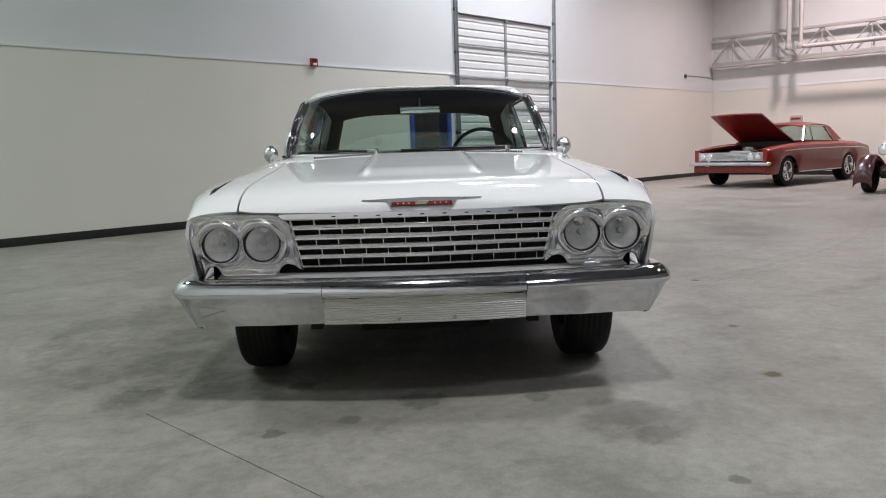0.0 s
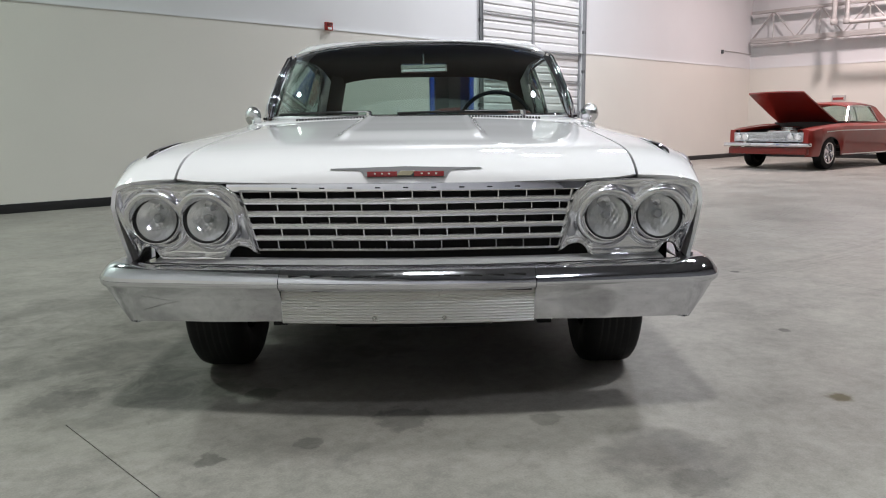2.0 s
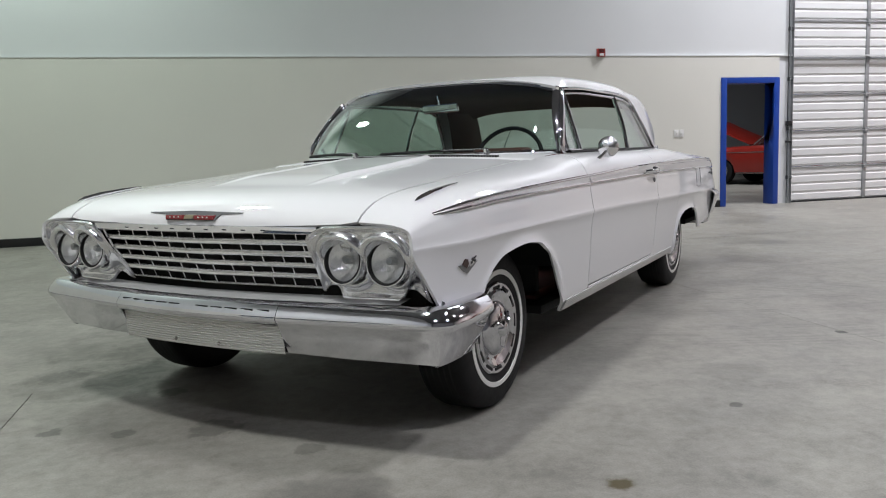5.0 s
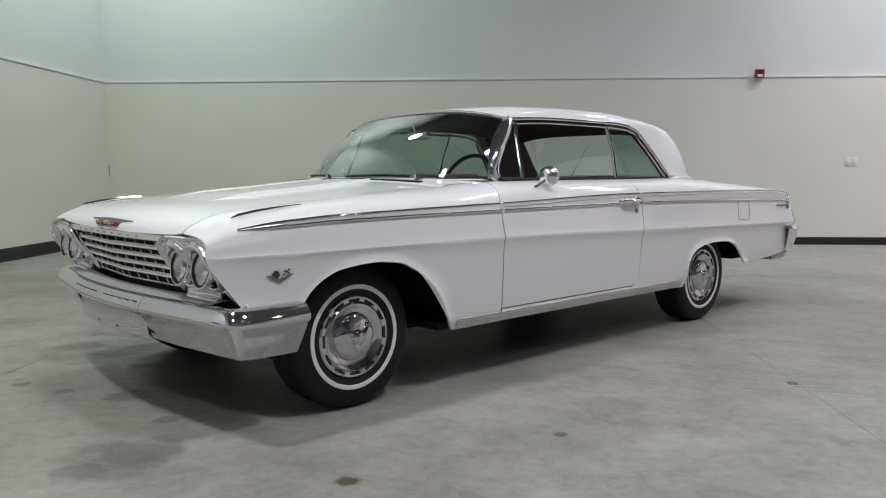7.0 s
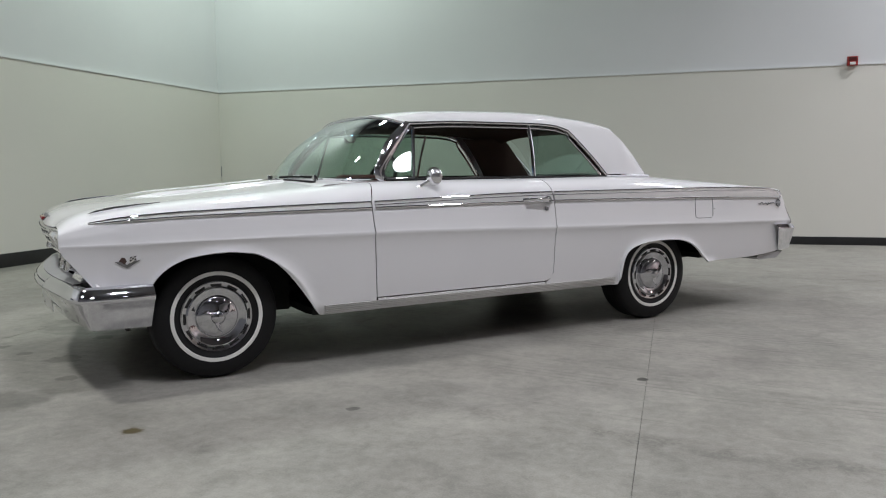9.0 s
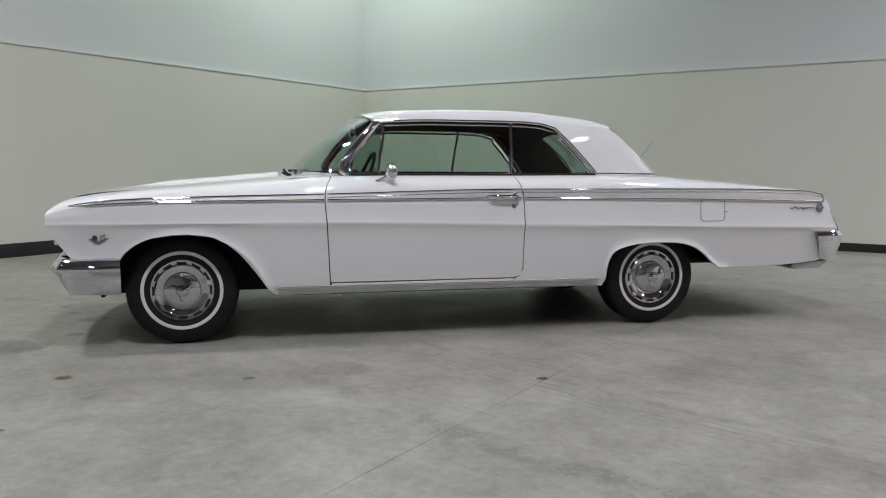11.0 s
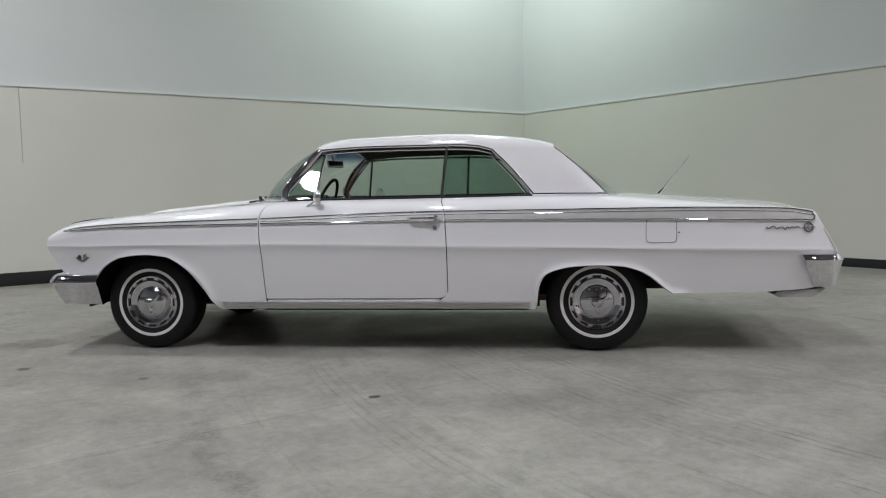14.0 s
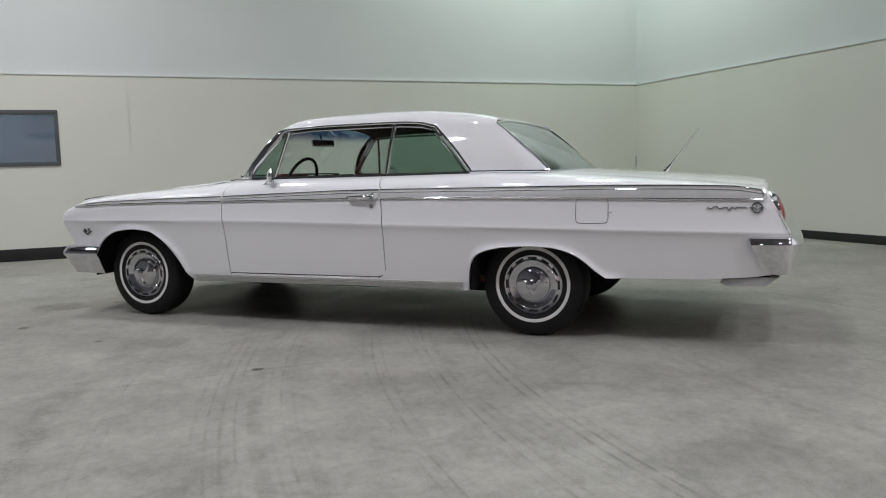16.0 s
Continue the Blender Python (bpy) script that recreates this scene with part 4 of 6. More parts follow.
BARS = ((0.7255, 0.7455), (0.6835, 0.7035), (0.6415, 0.6615), (0.5995, 0.6195), (0.5625, 0.5715))
for z0, z1 in BARS:
    link("bar", rail(z0, z1, grille_half((z0 + z1) / 2), 0.022), SATIN, grille)
tops = [0.7680] + [b[0] for b in BARS[:-1]]
for (z0, z1), top in zip(BARS, tops):
    off = 0.018 * (tops.index(top) % 2)
    for k in range(-5, 6):
        x = 0.089 * k + off * (1 if k >= 0 else 1) + 0.02
        if abs(x) < grille_half(z1) - 0.02:
            link("upright", tube([(x, grille_y(x, z1) + 0.006, z1 - 0.004), (x - 0.001, grille_y(x, top) + 0.006, top + 0.004)], 0.0024, 6), SATIN, grille)
for s in (1, -1):
    link("end_bar", tube([(s * grille_half(z), grille_y(0.5, z) + 0.004, z) for z in (0.562, 0.64, 0.70, 0.766)], 0.006, 8), SATIN, grille)
lip = []
for x in steps(-0.56, 0.56, 44):
    y = -0.748 + 0.046 * (abs(x) / 0.72) ** 2 - 0.004
    lip.append([(x, y + 0.02, 0.766), (x, y + 0.002, 0.766), (x, y, 0.769), (x, y + 0.002, 0.780), (x, y + 0.005, 0.790), (x, y + 0.012, 0.7935), (x, y + 0.03, 0.792)])
lip_bar = link("lettering_bar", sheet(lip), CHROME, car, "polished bar with spaced raised marks")
for k in range(9):
    x = -0.345 + 0.0863 * k
    y = -0.748 + 0.046 * (abs(x) / 0.72) ** 2 - 0.0055
    link("mark", box(x - 0.008, x + 0.008, y + 0.0005, y + 0.006, 0.7765, 0.7800), INK, lip_bar)
# emblem on the hood's front face
emblem = link("hood_emblem", prism([(-0.235, 0.8445), (-0.14, 0.8465), (0, 0.850), (0.14, 0.8465), (0.235, 0.8445), (0.232, 0.842), (0.140, 0.8385), (0.122, 0.818), (-0.122, 0.818), (-0.140, 0.8385), (-0.232, 0.842)],
                                   -0.752, -0.737, lambda a, b, d: (a, d + 0.12 * a * a + (b - 0.82) * 0.9, b)), EMBLEM_GREY, car, "winged chrome hood emblem with red panels")
emblem.location = (0, 0.009, -0.009)
ENAMEL = surface("red_enamel", (0.26, 0.025, 0.03), 0.25, var=0.1, coat=0.6)
for s in (1, -1):
    link("red_panel", box(s * 0.072 - 0.046, s * 0.072 + 0.046, -0.7560, -0.735, 0.8205, 0.836, 0.001), ENAMEL, emblem, "red enamel panel")
    for k in (-1, 0, 1):
        link("mark", box(s * 0.072 + 0.022 * k - 0.003, s * 0.072 + 0.022 * k + 0.003, -0.7575, -0.750, 0.8275, 0.8315), WHITE_PLASTIC, emblem)
link("gold_panel", prism([(-0.028, 0.824), (0.016, 0.824), (0.028, 0.837), (-0.016, 0.837)], -0.7545, -0.74, lambda a, b, d: (a, d, b)), surface("gold_enamel", (0.55, 0.50, 0.36), 0.3, 0.6), emblem)

# front bumper in three pieces
FB = [(0.0, -0.792), (0.2, -0.786), (0.395, -0.768), (0.404, -0.767), (0.6, -0.740), (0.76, -0.714), (0.87, -0.698), (0.948, -0.682), (0.998, -0.654), (1.020, -0.612), (1.024, -0.54), (1.020, -0.45), (1.012, -0.38), (1.002, -0.315)]


def along(path, i):
    a, b = Vector(path[max(i - 1, 0)]), Vector(path[min(i + 1, len(path) - 1)])
    d = (b - a).normalized()
    return Vector((d.y, -d.x))


def densify(path, n):
    xs, ys = [p[0] for p in path], [p[1] for p in path]
    acc = [0.0]
    for i in range(1, len(path)):
        acc.append(acc[-1] + math.hypot(xs[i] - xs[i - 1], ys[i] - ys[i - 1]))
    fx, fy = curve(*zip(acc, xs)), curve(*zip(acc, ys))
    return [(fx(s), fy(s)) for s in steps(0, acc[-1], n)]


SIDE_SECTION = ((-0.12, 0.520), (-0.080, 0.530), (-0.052, 0.5335), (-0.040, 0.5315), (-0.029, 0.526), (-0.019, 0.5175), (-0.009, 0.505), (-0.001, 0.4935), (0.0035, 0.484), (0.004, 0.476), (-0.0005, 0.466), (-0.010, 0.458), (-0.028, 0.418), (-0.058, 0.358), (-0.064, 0.347), (-0.078, 0.343), (-0.11, 0.349))


def bumper(path, section, drop=0.0, slant=0.0):
    rows = []
    for i, p in enumerate(path):
        nrm = along(path, i)
        k = i / (len(path) - 1)
        row = []
        for o, z in section:
            zz = z - drop * k * max(0.0, (0.5 - z) / 0.14)
            if z < 0.462 and drop:
                o *= 1 + 0.3 * min(1.0, max(0.0, (k - 0.25) / 0.3))
            row.append((p[0] + nrm.x * o, p[1] + nrm.y * o + slant * max(0, 0.56 - zz) * max(0.0, k - 0.55) * 2, zz))
        rows.append(row)
    return sheet(rows)


front_bumper = new("front_bumper")
front_bumper.parent = car
front_bumper["label"] = "wide chrome front bumper, slightly dulled below"
right_path = densify(FB[3:], 44)
for side in (1, -1):
    flip = (lambda g: g) if side == 1 else mirror
    thicken(link("bumper_end", flip(bumper(right_path, SIDE_SECTION, 0.028)), BUMPER_CHROME, front_bumper, away_from=(0, -0.3, 0.45), angle=36), 0.004)
mid = [(-x, y) for x, y in reversed(FB[1:3])] + FB[:3]
mid = [(x, curve((0.0, -0.792), (0.2, -0.786), (0.4, -0.768))(abs(x))) for x in steps(-0.4015, 0.4015, 30)]
thicken(link("bumper_centre", bumper(mid, SIDE_SECTION[:12] + ((-0.03, 0.456), (-0.06, 0.456))), BUMPER_CHROME, front_bumper, away_from=(0, -0.3, 0.5), angle=36), 0.004)
for s in (1, -1):
    for k in range(5):
        x = s * (0.07 + 0.068 * k)
        y = curve((0.0, -0.792), (0.2, -0.786), (0.4, -0.768))(abs(x))
        g = box(x - 0.028, x + 0.028, y + 0.0085, y + 0.030, 0.5035, 0.5085, 0.001)
        link("slot", g, BLACK, front_bumper)
rows = []
for k in range(97):
    z = 0.347 + 0.106 * k / 96
    o = 0.0016 * math.cos(2 * math.pi * (z - 0.347) / 0.0092)
    rows.append([(x, curve((0.0, -0.792), (0.2, -0.786), (0.4, -0.768))(abs(x)) + 0.040 - 0.10 * (z - 0.347) + o, z) for x in steps(-0.401, 0.401, 60)])
plate = thicken(link("ribbed_plate", sheet(rows), PLATE, front_bumper, "ribbed aluminium filler plate", angle=20), 0.003)
for x, z in ((-0.105, 0.366), (0.115, 0.366), (-0.06, 0.444), (0.10, 0.444)):
    link("bolt", lathe([(0.0075, 0.01), (0.0075, -0.002), (0.005, -0.006), (0.0005, -0.007)], (x, -0.752, z), (0, 1, 0), 10), DULL_CHROME, plate)
for x0, x1 in ((-0.30, -0.085), (0.125, 0.39)):
    link("plate_gap", box(x0, x1, -0.755, -0.72, 0.453, 0.461), BLACK, front_bumper)
link("gravel_pan", sheet([[(x, fy + 0.046 + k * 0.085, 0.535 + 0.010 * k) for k in (0, 0.3, 0.7, 0.95)] for x, fy in [(x, curve(*FB[:8])(abs(x))) for x in steps(-0.83, 0.83, 40)]]), SILVER, car, "silver pan between the bumper and the grille")

# ---- rear end ----
RB = [(0.0, 4.535), (0.4, 4.531), (0.7, 4.520), (0.82, 4.507), (0.888, 4.482), (0.922, 4.445), (0.934, 4.39), (0.934, 4.32), (0.928, 4.245)]
REAR_SECTION = ((-0.09, 0.612), (-0.03, 0.624), (-0.012, 0.617), (0.001, 0.598), (0.005, 0.584), (-0.001, 0.574), (-0.014, 0.525), (-0.042, 0.445), (-0.052, 0.418), (-0.09, 0.413))
rear_path = densify(RB, 40)
rear_bumper = new("rear_bumper")
rear_bumper.parent = car


def rear_geo():
    rows = []
    for i, p in enumerate(rear_path):
        nrm = -along(rear_path, i)
        k = i / 40
        rows.append([(p[0] + nrm.x * o, p[1] + nrm.y * o + (0.62 - z) * 0.36 * max(0.0, (k - 0.72) / 0.28), z) for o, z in REAR_SECTION])
    return sheet(rows)


for side in (1, -1):
    flip = (lambda g: g) if side == 1 else mirror
    thicken(link("bumper_end", flip(rear_geo()), CHROME, rear_bumper, away_from=(0, 4.0, 0.5), angle=30), 0.004)
link("rear_valance", join(box(-0.80, 0.80, 4.05, 4.40, 0.385, 0.415, 0.01), prism([(4.10, 0.366), (4.13, 0.347), (4.33, 0.350), (4.40, 0.405), (4.12, 0.385)], 0.55, 0.86, lambda a, b, d: (d, a, b)),
                          prism([(4.10, 0.366), (4.13, 0.347), (4.33, 0.350), (4.40, 0.405), (4.12, 0.385)], -0.86, -0.55, lambda a, b, d: (d, a, b))), SILVER, car, "pale rear valance below the bumper")
for s in (1, -1):
    for k in range(3):
        x = s * (0.33 + 0.20 * k)
        y = 4.452 + TAIL(0.745) + 0.012 * (1 - (x / 0.88) ** 2)
        tl = link("tail_light", lathe([(0.068, -0.01), (0.070, 0.014), (0.066, 0.022), (0.060, 0.022), (0.056, 0.010)], (x, y, 0.748), (0, 1, 0.35), 28), CHROME, car, "round tail light in a chrome ring")
        link("lens", lathe([(0.058, 0.012), (0.05, 0.026), (0.03, 0.036), (0.0005, 0.040)], (x, y, 0.748), (0, 1, 0.35), 24), RED_GLASS, tl)
edge_bar = tube([(side_x(4.3, z) - 0.012, 4.462 + TAIL(z), z) for z in steps(0.62, 0.86, 12)], 0.004, 6)
for geo in (edge_bar, mirror(edge_bar)):
    link("tail_moulding", geo, SATIN, car, "chrome moulding round the tail panel")

# ---- side trim ----
RUST_RED = surface("faded_red_enamel", (0.10, 0.065, 0.06), 0.4, 0.6)
TRIM_LO = curve((-0.60, 0.822), (-0.15, 0.845), (0.83, 0.856), (2.06, 0.862), (3.4, 0.846), (4.33, 0.825))
TRIM_HI = curve((-0.60, 0.826), (-0.45, 0.845), (-0.15, 0.864), (0.83, 0.888), (2.06, 0.916), (3.4, 0.914), (4.16, 0.897), (4.33, 0.870))


def skin(y, z, out=0.0):
    """A point on the body side's outer face."""
    if z <= ZS(y):
        return side_x(y, z) + out, y, z
    lo, hi = 0.0, 1.0
    for _ in range(24):
        m = (lo + hi) / 2
        lo, hi = (m, hi) if shoulder(y, m)[1] < z else (lo, m)
    return shoulder(y, lo)[0] + out, y, z + out * 0.3


for side in (1, -1):
    flip = (lambda g: g) if side == 1 else mirror
    for name, y0, y1 in (("fender_trim", -0.585, 0.826), ("door_trim", 0.846, 2.056), ("quarter_trim", 2.068, 4.31)):
        ys = steps(y0, y1, 60)
        trim = link(name, flip(sheet([[skin(y, TRIM_LO(y) + (TRIM_HI(y) - TRIM_LO(y)) * t, 0.007 * min(1.0, (y + 0.585) / 0.2)) for t in (0, 0.25, 0.5, 0.75, 1)] for y in ys])), TRIM_INSERT, car, "brushed aluminium insert between chrome beads")
        for f, r in ((TRIM_LO, 0.0068), (TRIM_HI, 0.0068)):
            link("chrome_bead", flip(tube([skin(y, f(y), 0.005 * min(1.0, (y + 0.60) / 0.2)) for y in ys], [r * min(1.0, 0.25 + (y + 0.60) / 0.25) for y in ys], 8)), CHROME, trim)
        if name != "fender_trim":
            link("chrome_bead", flip(tube([skin(y, TRIM_HI(y) - 0.018, 0.006) for y in ys], 0.0035, 6)), CHROME, trim)
    end = [skin(4.31 + 0.012 * math.sin(math.pi * t), TRIM_LO(4.31) + (TRIM_HI(4.31) - TRIM_LO(4.31)) * t, 0.003) for t in steps(0, 1, 6)]
    link("trim_cap", flip(tube(end, 0.010, 8)), SATIN, car)
    # fender-top spear
    sp = [(shoulder(y, t)[0], y, shoulder(y, t)[1] + 0.006) for y, t in ((-0.575, 0.62), (-0.54, 0.63), (-0.46, 0.66), (-0.36, 0.68), (-0.25, 0.70))]
    link("fender_ornament", flip(tube(sp, [0.002, 0.009, 0.009, 0.006, 0.002], 8)), CHROME, car, "chrome spear on top of the fender")
    # crossed-flags badge
    by, bz_ = -0.43, 0.642
    def on_fender(a, b, d):
        x, y, z = skin(by + (a - by) * 0.74, bz_ + (b - bz_) * 0.74, d)
        return x, y, z
    badge = link("fender_badge", flip(prism([(by - 0.075, bz_ + 0.004), (by - 0.030, bz_ + 0.002), (by, bz_ - 0.020), (by + 0.030, bz_ + 0.004), (by + 0.080, bz_ + 0.008), (by + 0.028, bz_ - 0.024), (by, bz_ - 0.040), (by - 0.028, bz_ - 0.028)],
                                            -0.004, 0.005, on_fender)), PEWTER, car, "small crossed-flags badge")
    link("flag", flip(prism([(by - 0.048, bz_ + 0.006), (by - 0.030, bz_ + 0.030), (by - 0.012, bz_ + 0.026), (by - 0.002, bz_ + 0.004), (by - 0.014, bz_ - 0.014)], 0.003, 0.008, on_fender)), RUST_RED, badge, "dull red flag")
    link("flag", flip(prism([(by + 0.012, bz_ + 0.014), (by + 0.030, bz_ + 0.034), (by + 0.050, bz_ + 0.028), (by + 0.054, bz_ + 0.010), (by + 0.016, bz_ - 0.010)], 0.003, 0.008, on_fender)), SATIN, badge)
    for k in range(3):
        for q in range(3):
            if (k + q) % 2 == 0:
                ca, cb = by + 0.017 + 0.0125 * k, bz_ + 0.002 + 0.009 * q + 0.003 * k
                link("check", flip(prism([(ca, cb), (ca + 0.001, cb + 0.009), (ca + 0.0125, cb + 0.011), (ca + 0.0115, cb + 0.002)], 0.007, 0.010, on_fender)), INK, badge)
    # rear quarter: script flourish and round badge
    pts = []
    for t in steps(0, 1, 90):
        y = 4.03 + 0.205 * t
        z = 0.782 + 0.0048 * math.sin(t * 34 + 2 * math.sin(t * 9)) * (0.5 + 0.5 * min(1.0, t * 5)) + 0.012 * math.exp(-((t - 0.24) / 0.05) ** 2) - 0.008 * math.exp(-((t - 0.56) / 0.03) ** 2) + 0.008 * math.exp(-((t - 0.82) / 0.03) ** 2)
        pts.append(skin(y, z, 0.004))
    link("script_flourish", flip(tube(pts, 0.0028, 5)), DARK_GREY, car, "thin chrome script flourish, drawn as a plain wave")
    c = skin(4.285, 0.783, 0.0)
    rim = [skin(4.285 + 0.026 * math.cos(a), 0.783 + 0.026 * math.sin(a), 0.005) for a in steps(0, 2 * math.pi, 28)]
    rb = link("quarter_badge", flip(tube(rim, 0.0038, 6, False)), DARK_GREY, car, "round openwork chrome badge with a winged centre")
    wing = [skin(4.285 + a, 0.783 + b, 0.006) for a, b in ((-0.040, 0.001), (-0.020, 0.006), (-0.006, -0.003), (0.0, -0.010), (0.006, -0.003), (0.020, 0.006), (0.040, 0.001))]
    link("badge_wing", flip(tube(wing, [0.002, 0.005, 0.0045, 0.006, 0.0045, 0.005, 0.002], 6)), GREY_STEEL, rb)
    link("badge_leaf", flip(tube([skin(4.285, 0.770, 0.005), skin(4.285, 0.796, 0.005)], [0.005, 0.003], 6)), GREY_STEEL, rb)
    # handle and lock
    hy0, hz = 1.835, 0.872
    px = side_x(1.93, hz)
    handle = link("door_handle", flip(join(tube([(px + 0.004, hy0, hz), (px + 0.03, hy0 + 0.02, hz + 0.002), (px + 0.034, 1.93, hz + 0.003), (px + 0.034, 1.985, hz + 0.003), (px + 0.026, 2.012, hz)], [0.010, 0.0095, 0.009, 0.011, 0.012], 10),
                                           lathe([(0.023, -0.005), (0.023, 0.010), (0.019, 0.026), (0.015, 0.030)], (px, 2.012, hz), (1, 0, 0), 20),
                                           lathe([(0.011, -0.004), (0.011, 0.008), (0.0005, 0.010)], (px, hy0, hz), (1, 0, 0), 12))), CHROME, car, "chrome push-button door handle")
    link("push_button", flip(lathe([(0.015, 0.020), (0.0145, 0.034), (0.010, 0.038), (0.0005, 0.038)], (px, 2.012, hz), (1, 0, 0), 18)), PEWTER, handle, "worn push button")
    link("door_lock", flip(lathe([(0.014, -0.006), (0.014, 0.005), (0.009, 0.009), (0.0005, 0.009)], (side_x(2.005, 0.815), 2.005, 0.815), (1, 0, 0), 16)), PEWTER, car, "dark round door lock")
    # mirror on its long foot
    foot = [(0.897, 1.025, 0.938), (0.898, 1.06, 0.945), (0.900, 1.125, 0.950), (0.898, 1.18, 0.945)]
    mirror_ob = link("side_mirror", flip(join(tube(foot, [0.004, 0.013, 0.017, 0.006], 10), tube([(0.902, 1.13, 0.952), (0.912, 1.16, 0.968), (0.926, 1.195, 0.990), (0.936, 1.215, 1.008)], [0.013, 0.008, 0.007, 0.010], 8),
                                              lathe([(0.0005, -0.028), (0.025, -0.023), (0.043, -0.009), (0.054, 0.006), (0.054, 0.012)], (0.940, 1.228, 1.022), (-0.45, 0.9, 0.03), 28))), SATIN, car, "round chrome mirror on a tapered foot")
    link("mirror_glass", flip(lathe([(0.0535, 0.0115), (0.048, 0.0095), (0.0005, 0.0095)], (0.940, 1.228, 1.022), (-0.45, 0.9, 0.03), 28)), CHROME, mirror_ob)
# fuel door, one side
def on_side(y, z):
    return skin(y, z, 0.0012)


ring = []
for t in steps(0, 1, 64):
    a = 2 * math.pi * t
    cy, cz = math.copysign(abs(math.cos(a)) ** 0.28, math.cos(a)), math.copysign(abs(math.sin(a)) ** 0.28, math.sin(a))
    ring.append(on_side(3.408 + 0.092 * cy, 0.774 + 0.071 * cz))
fuel = link("fuel_door", tube(ring, 0.0015, 5, False), DARK_GREY, car, "flush white fuel door with a thin gap")
link("hinge", tube([skin(3.509, 0.765, 0.001), skin(3.518, 0.765, 0.001)], 0.004, 6), DULL_CHROME, fuel)

# ---- window surrounds ----
def wx(y, z, out=0.0):
    return window_x(y, z) + out, y, z


for side in (1, -1):
    flip = (lambda g: g) if side == 1 else mirror
    edge = [r[-1] for r in ws_rows]
    cover = [[(e[0] + (p[0] - e[0]) * t + 0.012 * math.sin(math.pi * t), e[1] + (p[1] - e[1]) * t, e[2] + (p[2] - e[2]) * t) for t in steps(0, 1, 6)]
             for e, p in ((edge[k], (0.795 - 0.085 * k / 14, 0.962 + 0.235 * (k / 14) ** 1.15, 1.012 + 0.330 * k / 14)) for k in range(15))]
    link("pillar_cover", flip(sheet(cover)), BUMPER_CHROME, car, "bright cover beside the windscreen")
    pillar = [(0.790, 0.990, 1.004), (0.787, 0.962, 1.03), (0.783, 0.962, 1.06), (0.772, 0.992, 1.105), (0.745, 1.075, 1.21), (0.712, 1.165, 1.312), (0.700, 1.195, 1.334)]
    post = tube(pillar, [0.026, 0.032, 0.034, 0.033, 0.029, 0.023, 0.012], 12)
    post = [(pillar[k // 12][0] + (v[0] - pillar[k // 12][0]) * 0.45, v[1], v[2]) for k, v in enumerate(post[0])], post[1]
    link("windscreen_pillar", flip(post), BUMPER_CHROME, car, "bright windscreen pillar")
    rail_pts = [(DRIP_X(y) + 0.006, y, DRIP_Z(y) - 0.003) for y in steps(1.17, 2.36, 26)]
    rail_pts += [(0.731 + 0.085 * t, 2.36 + 0.272 * t + 0.012 * math.sin(math.pi * t), 1.309 - 0.303 * t) for t in steps(0, 1, 10)[1:]]
    drip = link("drip_rail", flip(tube(rail_pts, 0.010, 8)), CHROME, car, "chrome drip rail over the side windows")
    link("roof_moulding", flip(tube([(p[0] - 0.006, p[1] - (0.02 if p[2] < 1.3 else 0), p[2] - 0.024) for p in rail_pts[:-1]], 0.0085, 8)), BUMPER_CHROME, drip)
    frame_pts = [wx(*p, 0.004) for p in VENT + [VENT[0]]]
    link("vent_frame", flip(tube(frame_pts, 0.011, 8, False)), BUMPER_CHROME, car, "chrome vent window frame")
    link("window_post", flip(tube([wx(2.032, 1.005, 0.004), wx(2.046, 1.17, 0.006), wx(2.059, 1.335, 0.004)], 0.012, 8)), CHROME, car, "bright post between the side windows")
    belt = [(0.818, y, 1.006) for y in steps(0.99, 2.62, 20)]
    link("belt_moulding", flip(tube(belt, 0.0075, 6)), BLACK, car, "black rubber window sweep")
    base = [(XE(y) + 0.006 if y < 3.0 else 0.752 - (y - 3.0) * 0.35, y, ZE(y) + 0.008) for y in steps(2.62, 3.10, 14)]
    link("sail_moulding", flip(tube(base, 0.010, 8)), CHROME, car, "chrome moulding at the foot of the sail panel")
top_edge = [(TOP_X * s * 1.01, TOP_Y(abs(TOP_X * s)) - 0.001, 1.396 - 0.052 * abs(s) ** 3) for s in steps(-1, 1, 30)]
top_edge = [(-0.698, 1.200, 1.328), (-0.684, 1.194, 1.338)] + top_edge[1:-1] + [(0.684, 1.194, 1.338), (0.698, 1.200, 1.328)]
link("windscreen_header", tube(top_edge, 0.010, 8), CHROME, car, "chrome windscreen header trim")
low_edge = [(0.765 * s, base_y(abs(0.765 * s)) + 0.006, 1.010) for s in steps(-1, 1, 40)]
link("windscreen_seal", tube(low_edge, 0.008, 8), CHROME, car)
rear_edge = [rw_rows[k][0] for k in range(13)] + rw_rows[12][1:-1] + [rw_rows[k][-1] for k in range(12, -1, -1)] + rw_rows[0][-2:0:-1]
link("rear_window_moulding", tube(rear_edge + [rear_edge[0]], 0.009, 8, False), CHROME, car, "chrome rear window surround")

